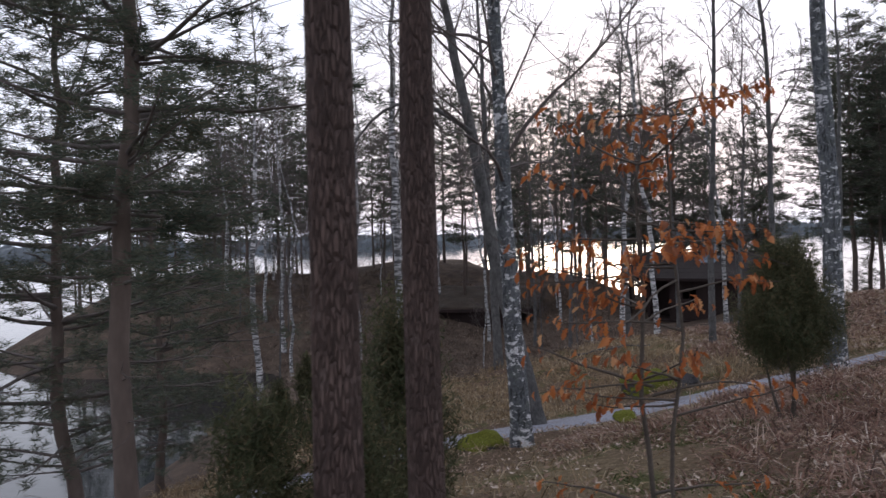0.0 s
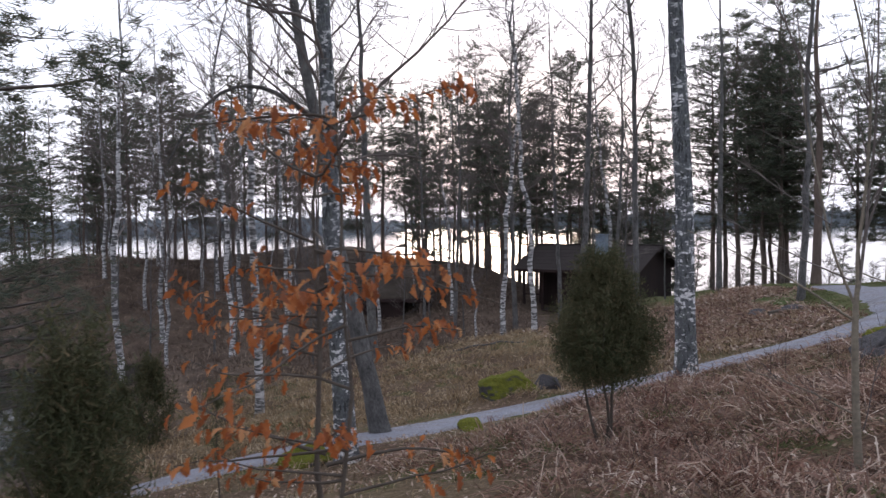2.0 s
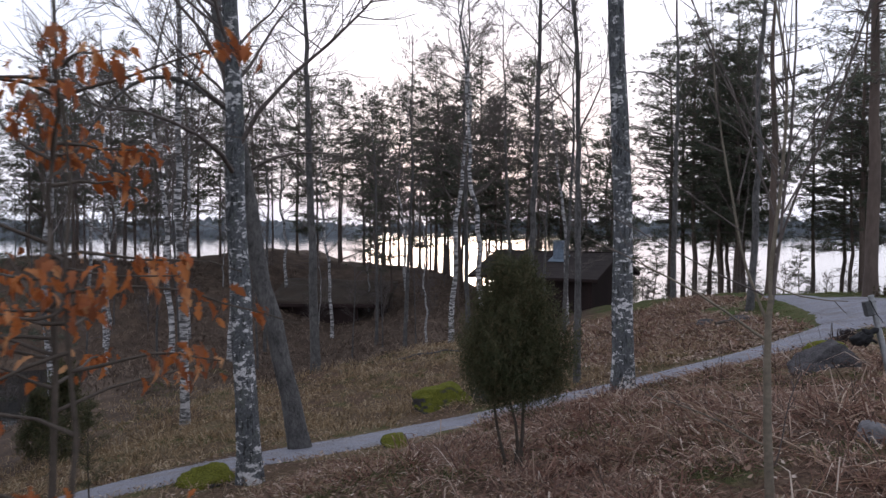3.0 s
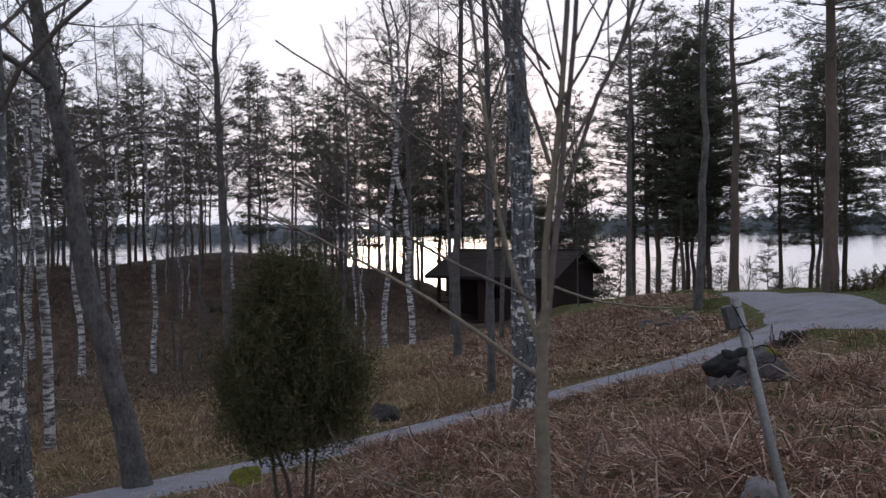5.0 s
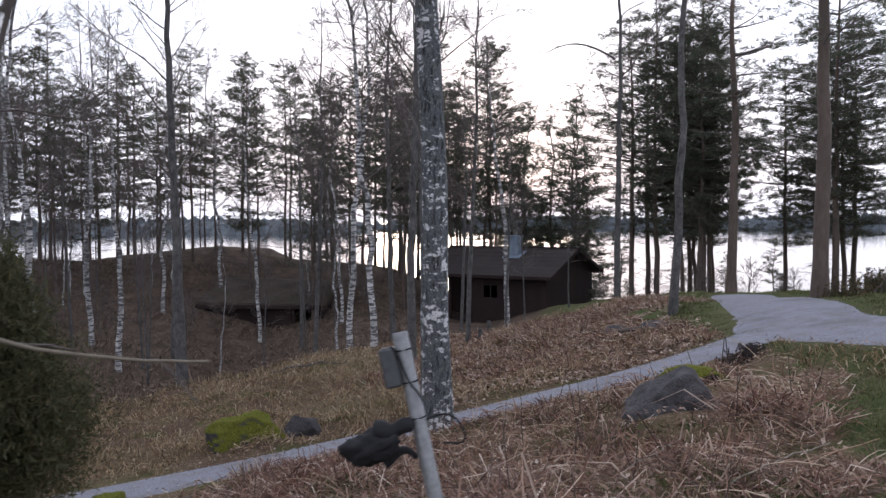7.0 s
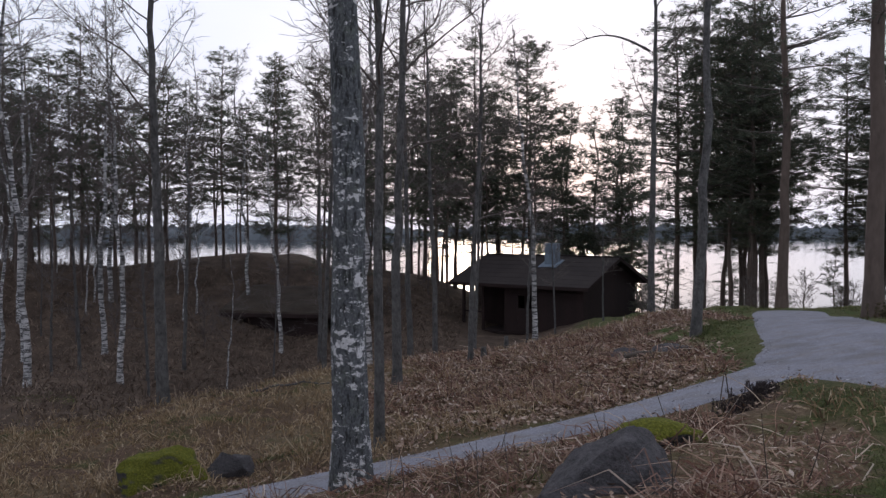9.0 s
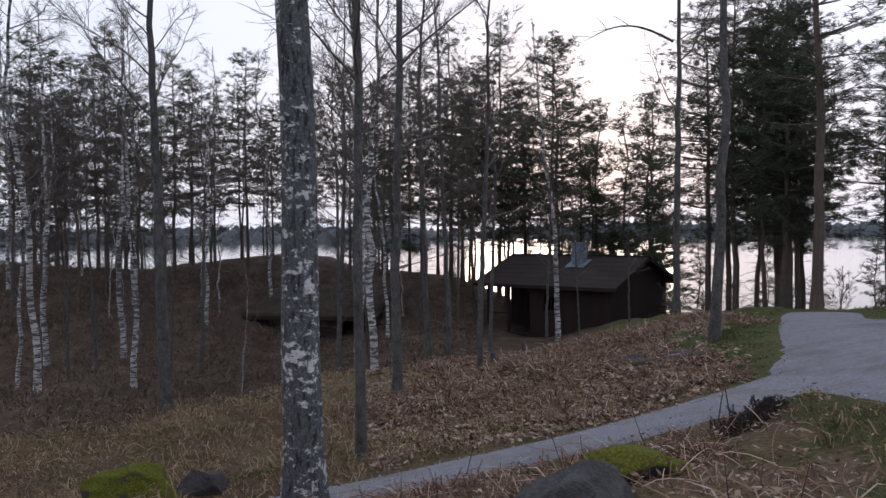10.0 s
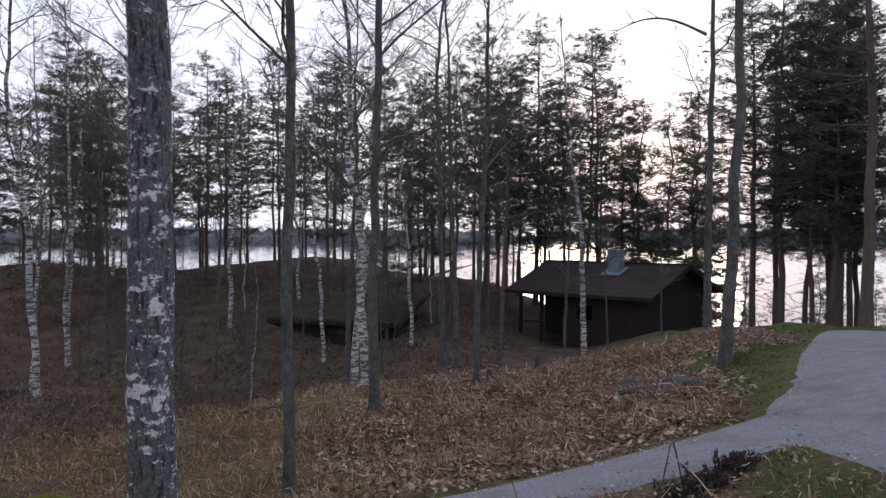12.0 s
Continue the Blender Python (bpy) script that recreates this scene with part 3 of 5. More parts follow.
def pine(seed, h, r, crown, spread, whorls, tuft_n=13, lean=(0, 0), bark=None, taper=0.8, dead=6, sides=8, dense=1.0, name="pine_tree", blades=14, blade=(0.21, 0.026), wob=0.05, limb=0.015, flat=0.04):
    """Scots pine: bare stem, whorls of limbs, flat pads of needle tufts at the limbs' ends."""
    rng = np.random.default_rng(seed)
    base = new(name)
    pts = trunk_line(h, lean, rng, 16, wob)
    g = Geo()
    rough_trunk(g, pts, trunk_radii(pts, r, 0.015), rng, sides)
    g.part("trunk", bark or M_PINE_FAR, base)
    g, fo = Geo(), Geo()
    for k in range(dead):
        z = rng.uniform(0.25 * crown, 1.7 * crown) if crown > 1 else 0.5
        a = rng.uniform(0, 2 * math.pi)
        snag = wander(at_height(pts, z), (math.cos(a), math.sin(a), rng.uniform(-0.25, 0.25)), rng.uniform(0.4, 1.5), 5, rng, 0, 0.15)
        g.tube(snag, (0.013, 0.011, 0.008, 0.006, 0.003), 4)
        for j in (2, 3, 3, 4):
            g.tube(wander(snag[j], (math.cos(a) + rng.normal(0, 0.7), math.sin(a) + rng.normal(0, 0.7), rng.normal(0, 0.35)), rng.uniform(0.15, 0.5), 3, rng, 0, 0.2), (0.006, 0.005, 0.003), 3, False)
    cent = []
    for w in range(whorls):
        u = (w + rng.uniform(0, 0.7)) / whorls
        z = crown + (h - crown) * u
        reach = spread * (1 - u ** 1.6) ** taper * (0.55 + 0.45 * min(1, u * 4)) + 0.25
        for b in range(rng.integers(4, 7)):
            a = rng.uniform(0, 2 * math.pi)
            ln = reach * rng.uniform(0.55, 1.15)
            path = wander(at_height(pts, z + rng.uniform(-0.15, 0.15)), (math.cos(a), math.sin(a), 0.02 + 0.32 * u), ln, 5, rng, 0.03, 0.09)
            rr = max(0.010, limb * ln)
            g.tube(path, np.linspace(rr, 0.006, 5), 4)
            m = max(3, int(tuft_n * ln / spread * dense))
            pads = max(2, int(round(3.2 * ln)))
            pt = rng.uniform(0.35, 1.05, pads)
            pad = np.stack([np.interp(pt, np.linspace(0, 1, 5), path[:, q]) for q in range(3)], 1)
            pad += rng.normal(0, 1, (pads, 3)) * np.array([0.17, 0.17, 0.03]) * ln
            for end in pad[:3]:
                g.tube(np.array([path[2], 0.5 * (path[2] + end) + np.array([0, 0, -0.03]), end]), (0.006, 0.005, 0.003), 3, False)
            ctr = pad[rng.integers(0, pads, m)] + rng.normal(0, 1, (m, 3)) * np.array([0.18, 0.18, 0.01 + flat])
            cent.append(ctr)
    cent.append(at_height(pts, h) + rng.normal(0, 0.15, (8, 3)))
    tufts(fo, np.vstack(cent), rng, blades, blade[0], blade[1], 0.28, 0.32)
    tagged(g.part("branchwork", M_TWIG, base), kind="stuff")
    tagged(fo.part("crown", M_NEEDLE, base, "dark green needle tufts", smooth=False), kind="stuff")
    return base


def bare_tree(seed, h, r, first, reach, branches, lean=(0, 0), bark=None, sides=10, wob=0.05, name="birch_tree", rise=0.9, twigs=11, kids=5, droop=0.0, rough=0.05, top=0.012, split=False):
    """Leafless broadleaf: tapered stem, rising limbs, twigs and twiglets."""
    rng = np.random.default_rng(seed)
    base = new(name)
    pts = trunk_line(h, lean, rng, 22, wob)
    g = Geo()
    rough_trunk(g, pts, trunk_radii(pts, r, top), rng, sides, rough)
    g.part("trunk", bark or M_BIRCH, base)
    g, tw = Geo(), Geo()
    for b in range(branches):
        u = ((b + rng.uniform(0, 1)) / branches) ** 0.9
        z = first + (h * 0.97 - first) * u
        a = rng.uniform(0, 2 * math.pi)
        ln = reach * (1 - 0.72 * u) * rng.uniform(0.6, 1.2)
        path = wander(at_height(pts, z), (math.cos(a), math.sin(a), rise * rng.uniform(0.5, 1.4)), ln, 7, rng, 0.03 - droop, 0.14)
        rr = min(0.55 * np.interp(z, pts[:, 2], trunk_radii(pts, r, top, 0)), 0.0085 * ln + 0.004)
        g.tube(path, np.linspace(rr, 0.004, 7), 5)
        if split:
            g.part("branch", M_TWIG, base)
            g = Geo()
        for t in range(twigs):
            k = rng.uniform(0.25, 1.0)
            p0 = np.array([np.interp(k, np.linspace(0, 1, 7), path[:, q]) for q in range(3)])
            d = (path[-1] - path[0]) / ln + rng.normal(0, 0.55, 3)
            tl = ln * rng.uniform(0.2, 0.45) * (1.2 - 0.5 * k)
            tp = wander(p0, d, tl, 4, rng, 0.05 - 2 * droop, 0.2)
            tw.tube(tp, np.linspace(max(0.0058, rr * 0.30), 0.0034, 4), 3, False)
            for _ in range(kids):
                j = rng.uniform(0.3, 1.0)
                q0 = np.array([np.interp(j, np.linspace(0, 1, 4), tp[:, q]) for q in range(3)])
                tw.tube(wander(q0, d / (np.linalg.norm(d) + 1e-9) + rng.normal(0, 0.6, 3), tl * rng.uniform(0.3, 0.6), 3, rng, 0.04 - 3 * droop, 0.2), (0.0046, 0.0038, 0.0026), 3, False)
    if not split:
        tagged(g.part("branchwork", M_TWIG, base), kind="stuff")
    tagged(tw.part("twig_growth", M_TWIG, base), kind="stuff")
    return base


def plant(tree, x, y, label, category, group="", rz=0.0, s=1.0, sink=0.0):
    tree.matrix_basis = pose(x, y, gz(x, y) - sink, 0, 0, rz) @ Matrix.Scale(s, 4)
    return tagged(tree, label, category, group)


def again(tree, x, y, rz, s=1.0, label="", sink=0.0):
    c = copy_thing(tree, Matrix())
    c.matrix_basis = pose(x, y, gz(x, y) - sink, 0, 0, rz) @ Matrix.Scale(s, 4)
    if label:
        c["label"] = label
    return c


# the two pines close to the walker's start
plant(pine(11, 13.0, 0.086, 7.5, 1.8, 9, lean=(0.005, 0), bark=M_PINE_BARK, sides=24, wob=0.008, dead=0), -0.70, 2.61, "slender pine with scaly red-brown bark beside the trail", "pine", "pines by the trail")
plant(pine(12, 12.5, 0.086, 7.5, 1.7, 9, lean=(-0.004, 0), bark=M_PINE_BARK, sides=24, wob=0.008, dead=0), -0.54, 3.54, "straight young pine with dark flaking bark", "pine", "pines by the trail")
# low-branched pines on the lake side
plant(pine(13, 12.0, 0.125, 2.9, 2.3, 20, 32, bark=M_PINE_FAR, taper=0.6, sides=12, blades=34, blade=(0.16, 0.012), flat=0.06), -4.45, 8.2, "dark pine with low drooping needle branches", "pine", "pines by the shore")
plant(pine(14, 10.0, 0.12, 1.2, 2.7, 19, 34, bark=M_PINE_FAR, taper=0.6, sides=10, blades=24, blade=(0.16, 0.013), flat=0.08), -7.0, 11.4, "dark bushy pine at the edge of the water", "pine", "pines by the shore")
SHORE = bpy.data.objects["pine_tree.003"]
again(SHORE, -8.8, 17.5, 140, 0.9)

# the big birch and its neighbours
plant(bare_tree(21, 17.0, 0.175, 7.5, 4.2, 18, (-0.018, 0.0), M_OLD_BIRCH, 24, 0.03, "birch_tree", rough=0.07, top=0.03, split=True), 5.03, 14.93, "large old birch with grey plated bark beside the path", "birch")
plant(bare_tree(22, 14.0, 0.145, 3.6, 3.4, 36, (-0.03, 0.0), M_OLD_BIRCH, 18, 0.02, "birch_tree", rough=0.08, twigs=14, split=True), -0.38, 11.8, "grey-barked bare birch with tangled twigs by the path", "birch")
LEAN = bare_tree(23, 12.0, 0.16, 4.4, 3.2, 24, (-0.19, 0.02), M_ALDER, 16, 0.03, "alder_tree", rough=0.08, split=True)
plant(LEAN, -0.19, 14.68, "leaning dark alder with a low arching limb", "alder")
g = Geo()
t = np.linspace(0, 1, 12)
g.tube(np.column_stack([-1.02 - 2.5 * t, 0.05 * np.sin(5 * t), 5.35 + 0.75 * np.sin(2.6 * t) - 1.1 * t ** 3]), np.linspace(0.05, 0.015, 12), 7)
g.part("arching_limb", M_ALDER, LEAN)
plant(bare_tree(24, 15.0, 0.10, 6.0, 2.4, 16, (0.0, 0.0), M_BIRCH, 14, 0.05, split=True), -3.43, 19.45, "white-stemmed birch with fine bare twigs", "birch", "birches on the slope")
BIRCH_A = plant(bare_tree(25, 15.0, 0.12, 5.0, 3.0, 30, (-0.01, 0.01), M_BIRCH, 12, 0.06, twigs=13, kids=5, droop=0.012), -10.0, 27.6, "white birch standing near the water", "birch", "birches on the slope")
BIRCH_B = plant(bare_tree(26, 13.0, 0.095, 4.2, 2.6, 30, (0.02, 0.0), M_BIRCH, 10, 0.09, twigs=13, kids=5, droop=0.012), 2.68, 28.6, "slim white birch in the dry meadow", "birch", "birches on the slope")
again(BIRCH_A, -13.5, 41.0, 80, 1.05)
again(BIRCH_B, 3.5, 26.4, 140, 0.95)
again(BIRCH_B, -7.0, 30.0, 220, 1.1)
again(BIRCH_A, -5.8, 33.4, 200, 0.85)
again(BIRCH_B, -15.5, 44.0, 30, 1.0)
again(BIRCH_A, -18.5, 46.0, 130, 0.9)
for x, y, rz, s in ((-9.0, 39, 15, 0.95), (-12.5, 47, 95, 1.0), (-3.0, 43.5, 170, 0.95), (-17, 50, 250, 0.9), (-8.0, 45, 300, 1.0), (-11.5, 36, 60, 0.9), (0.8, 44, 210, 0.9), (-6.4, 50, 120, 1.05)):
    again(BIRCH_A if rz % 2 else BIRCH_B, x, y, rz, s)
plant(bare_tree(27, 12.0, 0.11, 7.5, 1.8, 10, (-0.05, 0.0), M_BIRCH, 10, 0.05, split=True), 8.17, 38.25, "slanting white birch in front of the cabin", "birch", "birches on the slope")
plant(bare_tree(28, 15.0, 0.15, 5.0, 3.4, 28, (-0.03, 0.0), M_ALDER, 14, 0.04, "aspen_tree", split=True), -1.53, 26.5, "tall dark-barked aspen at the meadow's edge", "aspen")
plant(bare_tree(29, 13.0, 0.072, 3.6, 2.4, 26, (0.0, 0.0), M_ALDER, 12, 0.03, "alder_tree", split=True), 4.87, 18.13, "thin grey alder stem beyond the path", "alder", "thin alders")
STEM = plant(bare_tree(30, 14.0, 0.095, 4.4, 3.0, 26, (0.0, 0.0), M_ALDER, 12, 0.04, "alder_tree", twigs=12, kids=5), 4.56, 23.1, "straight dark alder stem in the meadow", "alder", "thin alders")
for x, y, rz, s in ((5.95, 26.0, 40, 0.72), (5.97, 30.7, 90, 0.6), (4.84, 30.5, 200, 0.85), (3.6, 36.0, 300, 1.15), (-5.3, 37.8, 120, 0.8), (-8.5, 36.0, 260, 0.7), (7.6, 33.0, 20, 0.5), (1.0, 33.5, 75, 0.9), (-0.5, 40.0, 160, 0.9), (10.9, 39.5, 310, 0.42), (9.0, 39.3, 250, 0.42)):
    again(STEM, x, y, rz, s)
TALL = plant(bare_tree(31, 15.0, 0.12, 6.5, 3.2, 9, (-0.012, 0.0), M_ALDER, 12, 0.03, "aspen_tree", split=True), 11.65, 33.9, "tall bare aspen with one long side limb", "aspen")
g = Geo()
t = np.linspace(0, 1, 12)
z0 = 1.85 + 5.65 - gz(11.65, 33.9)
arch = np.column_stack([-0.012 * z0 - 2.5 * t, -0.4 * t, z0 + 0.62 * np.sin(2.5 * t) - 0.25 * t])
g.tube(arch, np.linspace(0.045, 0.012, 12), 7)
for k, (dx, dz) in ((6, (-0.5, 0.35)), (8, (-0.7, -0.1)), (9, (-0.3, 0.4)), (10, (-0.6, -0.25)), (11, (-0.5, 0.05))):
    g.tube(np.array([arch[k], arch[k] + np.array([0.5 * dx, 0.05, 0.6 * dz]), arch[k] + np.array([dx, 0.08, dz])]), (0.011, 0.008, 0.005), 4)
g.part("arching_limb", M_ALDER, TALL)
plant(bare_tree(32, 13.0, 0.10, 7.5, 2.4, 9, (0.045, 0.0), M_ALDER, 12, 0.03, "aspen_tree", split=True), 10.31, 22.9, "grey leaning aspen beside the grassy verge", "aspen")

# tall pines round the crest
CREST = plant(pine(41, 17.0, 0.20, 6.5, 2.6, 12, lean=(0.012, 0), sides=12), 17.0, 37.3, "tall straight pine on the crest by the lake", "pine", "pines on the crest")
again(CREST, 14.05, 23.9, 70, 0.92)
FULL = plant(pine(42, 15.5, 0.155, 4.6, 3.2, 20, 18, taper=0.5, dense=1.35, dead=26), 16.2, 45.0, "dense dark pine with a full crown", "pine", "pines on the crest")
FULL_B = plant(pine(43, 14.0, 0.125, 4.0, 2.6, 18, 17, taper=0.55, dense=1.4, dead=26), 18.8, 47.0, "dense dark pine above the lake shore", "pine", "pines on the crest")
for k, (x, y, rz, s) in enumerate(((16.9, 49.2, 40, 1.0), (17.6, 43.0, 130, 1.0), (22.4, 44.6, 35, 0.82), (18.9, 45.2, 290, 1.08), (18.2, 44.2, 20, 1.1), (24.4, 45.5, 160, 1.0), (26.5, 46.0, 75, 1.0), (23.0, 42.0, 200, 0.85), (25.0, 44.0, 300, 0.88), (26.2, 41.0, 90, 0.9), (28.5, 40.0, 170, 1.0), (31.0, 42.0, 20, 1.0), (24.0, 36.0, 60, 0.95), (33.0, 36.0, 240, 1.0), (15.4, 46.8, 77, 0.97), (17.5, 46.5, 190, 1.05), (19.3, 49.5, 280, 1.0), (17.0, 43.5, 330, 0.9), (22.8, 40.5, 250, 1.05), (20.2, 48.5, 60, 1.1))):
    again(FULL if k % 2 == 0 else FULL_B, x, y, rz, s)
THIN = plant(pine(44, 13.0, 0.10, 3.8, 1.9, 17, 13, taper=0.6, dead=44, dense=1.0, blades=13, blade=(0.20, 0.030)), 5.9, 55.5, "slim pine with feathery layered crown by the water", "pine", "pines by the lake")
THIN_B = plant(pine(45, 12.5, 0.09, 4.4, 2.1, 15, 13, taper=0.48, dead=44, dense=1.0, blades=13, blade=(0.20, 0.030)), 9.0, 54.0, "slim pine with rounded crown by the water", "pine", "pines by the lake")
THIN_C = plant(pine(46, 12.0, 0.11, 3.2, 2.3, 17, 13, taper=0.5, dead=44, dense=1.0, blades=13, blade=(0.20, 0.030)), -1.0, 56.5, "broad-crowned pine on the far bank", "pine", "pines by the lake")
YOUNG = plant(pine(47, 7.0, 0.06, 0.8, 1.2, 13, 9, taper=0.9, dead=0), 12.4, 56.0, "small young pine with thin whorls", "pine", "pines by the lake")
def to_top(tree, h, x, y, top, rz):
    """A copy scaled so that its tip reaches that height."""
    return again(tree, x, y, rz, (top - gz(x, y)) / h)


for k, (x, y, top) in enumerate(((5.4, 57, 14.1), (8.4, 54.5, 12.6), (2.5, 57, 13.8), (-1.6, 58, 11.0), (-8.5, 57, 9.6), (-13.2, 56, 11.3), (-25.4, 54, 10.1), (-22.9, 55, 9.1), (8.9, 57, 12.9), (0.0, 57, 11.5), (-7.0, 58, 12.5), (-13.5, 54, 12.0), (-10.5, 57, 10.6), (-21.5, 53, 10.2), (-2.5, 59, 10.9), (4.3, 58, 11.7), (-4.1, 59, 11.5), (3.1, 58, 11.6), (-17, 55, 10.8), (-19, 52, 9.5), (-28, 50, 9.0), (-5, 53, 9.0), (7.0, 58, 10.5), (10.4, 58, 9.0), (1.4, 60, 11.5))):
    to_top(*((THIN, 13.0), (THIN_B, 12.5), (THIN_C, 12.0))[k % 3], x, y, top, 47 * k % 360)
for k, (x, y, top) in enumerate(((12.0, 58, 8.8), (15.0, 58, 9.8), (12.9, 59, 8.6), (13.5, 56, 8.2), (14.2, 54.5, 6.0), (11.0, 56, 7.0))):
    to_top(YOUNG, 7.0, x, y, top, 61 * k)
rng = np.random.default_rng(77)
spots = []
while len(spots) < 62:
    x, y = rng.uniform(-32, 13), rng.uniform(46, 64)
    if gz(x, y) < WATER_Z + 0.3 or (4 < x < 15.5 and y < 53) or (x > 9 and y > 50 and rng.uniform() < 0.6):
        continue
    if min([9] + [math.hypot(x - a, y - b) for a, b in spots]) < 1.1:
        continue
    spots.append((x, y))
for k, (x, y) in enumerate(spots):
    again((THIN, THIN_B, THIN_C, THIN, THIN_B)[k % 5], x, y, rng.uniform(0, 360), rng.uniform(0.65, 1.08) * (0.75 if x > 8 else 1))
for k, (x, y, s) in enumerate(((14.0, 57, 0.95), (15.2, 58, 1.1), (11.2, 58, 0.8), (13.4, 54, 0.6), (15.8, 52, 0.75), (19.5, 52, 0.7), (22, 51, 0.6), (24.0, 49, 0.7), (12.8, 60, 1.0), (13.6, 47.5, 0.2), (14.9, 46.0, 0.22), (16.4, 47.0, 0.2), (18.0, 45.0, 0.25), (20.4, 46.0, 0.2), (21.6, 43.0, 0.28), (23.3, 45.0, 0.25), (25.5, 42.5, 0.3), (14.0, 50.0, 0.3))):
    again(YOUNG, x, y, 53 * k, s)
for k in range(34):
    x, y = rng.uniform(-22, 2), rng.uniform(31, 50)
    if gz(x, y) < WATER_Z + 0.2:
        continue
    again(STEM if k % 3 else BIRCH_B, x, y, rng.uniform(0, 360), rng.uniform(0.3, 0.55), "thin pale bare sapling on the hollow's floor")

# leafless bushes along the water's edge
BUSH = plant(bare_tree(71, 1.7, 0.02, 0.15, 1.1, 26, (0, 0), M_TWIG, 6, 0.03, "shore_bush", twigs=7, kids=3, rise=1.2), 13.4, 45.0, "leafless twiggy bush at the water's edge", "bush", "bushes on the shore")
for k, (x, y, s) in enumerate(((14.6, 44.0, 0.8), (15.6, 43.0, 1.0), (17.4, 41.5, 0.9), (18.8, 40.0, 1.1), (20.6, 41.0, 0.9), (22.0, 40.0, 1.1), (23.6, 39.0, 0.9), (25.0, 38.0, 1.0), (13.0, 42.5, 0.7), (16.4, 39.5, 0.8), (19.6, 37.5, 0.7), (2.0, 45.0, 1.1), (-0.5, 46.5, 1.2), (1.6, 50.0, 1.2), (3.0, 53.0, 1.3), (-9.5, 41.0, 1.3), (-6.0, 42.0, 1.2), (-12.0, 42.5, 1.3), (-14.0, 33.0, 1.0))):
    again(BUSH, x, y, 67 * k, s)


# ---- cabin by the lake ----
def cabin():
    base = new("cabin")
    L, W, EH, RISE, OV = 7.0, 6.2, 2.5, 1.15, 0.5
    def wall(x0, y0, x1, y1, h0, h1, name="wall"):
        cx, cy = (x0 + x1) / 2, (y0 + y1) / 2
        return part(name, box_bm((max(x1 - x0, 0.16), max(y1 - y0, 0.16), h1 - h0), Matrix.Translation((cx, cy, (h0 + h1) / 2)), 0.01), M_WOOD_DARK, base)
    # front: open porch, then boarded wall with a small window opening
    wall(2.6, 0.0, 3.4, 0.16, 0, EH)
    wall(3.4, 0.0, 4.2, 0.16, 0, 1.15)
    wall(3.4, 0.0, 4.2, 0.16, 1.85, EH)
    wall(4.2, 0.0, 6.84, 0.16, 0, EH)
    wall(0.0, 2.2, 2.6, 2.36, 0, EH, "porch_wall")
    wall(2.6, 0.16, 2.76, 2.36, 0, EH, "porch_wall")
    wall(0.0, 2.36, 0.16, W, 0, EH)
    wall(0.16, W - 0.16, 6.84, W, 0, EH)
    # gable walls with their pointed tops
    for x in (6.84, 0.0):
        bm = bmesh.new()
        prof = [(0, 0), (W, 0), (W, EH), (W / 2, EH + RISE - 0.06), (0, EH)] if x else [(2.36, EH), (W, EH), (W / 2, EH + RISE - 0.06), (0, EH)]
        vs = [bm.verts.new((x, y, z)) for y, z in prof]
        f = bm.faces.new(vs)
        ext = bmesh.ops.extrude_face_region(bm, geom=[f])
        bmesh.ops.translate(bm, vec=(0.16, 0, 0), verts=[v for v in ext["geom"] if isinstance(v, bmesh.types.BMVert)])
        bmesh.ops.recalc_face_normals(bm, faces=bm.faces)
        part("gable_wall", bm, M_WOOD_DARK, base)
    part("floor_slab", box_bm((L, W, 0.12), Matrix.Translation((L / 2, W / 2, -0.08)), 0.01), M_WOOD_DARK, base)
    part("plinth", box_bm((L - 0.2, W - 0.2, 0.7), Matrix.Translation((L / 2, W / 2, -0.49)), 0.02), M_ROCK, base)
    # roof slopes, with felt courses
    half = math.hypot(W / 2, RISE)
    ang = math.degrees(math.atan2(RISE, W / 2))
    for sgn in (1, -1):
        slope = part("roof_slope", box_bm((L + 2 * OV, half + OV, 0.10), pose(L / 2, W / 2 - sgn * (W / 4 + OV / 2 * math.cos(radians(ang))), EH + RISE / 2 - OV / 2 * math.sin(radians(ang)) + 0.06, sgn * ang), 0.01), M_ROOF, base)
        for k in range(7):
            d = (k + 0.5) / 7
            part("felt_course", box_bm((L + 2 * OV + 0.02, 0.03, 0.008), pose(L / 2, W / 2 - sgn * (W / 2 + OV * 0.9) * d, EH + RISE + 0.118 - (RISE + 0.17) * d, sgn * ang), 0), M_ROOF, slope)
        part("eave_board", box_bm((L + 2 * OV, 0.03, 0.16), Matrix.Translation((L / 2, W / 2 - sgn * (W / 2 + OV * 0.97), EH - 0.16)), 0.005), M_WOOD_DARK, base)
        for x in (-OV, L + OV):
            part("barge_board", box_bm((0.03, half + OV, 0.18), pose(x, W / 2 - sgn * (W / 4 + OV / 2 * math.cos(radians(ang))), EH + RISE / 2 - OV / 2 * math.sin(radians(ang)) + 0.02, sgn * ang), 0.005), M_WOOD_DARK, base)
    part("ridge_cap", box_bm((L + 2 * OV, 0.25, 0.05), Matrix.Translation((L / 2, W / 2, EH + RISE + 0.13)), 0.01), M_ROOF, base)
    for x in (0.08, 1.3):
        part("porch_post", box_bm((0.14, 0.14, EH), Matrix.Translation((x, 0.08, EH / 2)), 0.01), M_WOOD_DARK, base)
    part("porch_rail", box_bm((1.1, 0.05, 0.09), Matrix.Translation((0.69, 0.08, 0.9)), 0.01), M_WOOD_DARK, base)
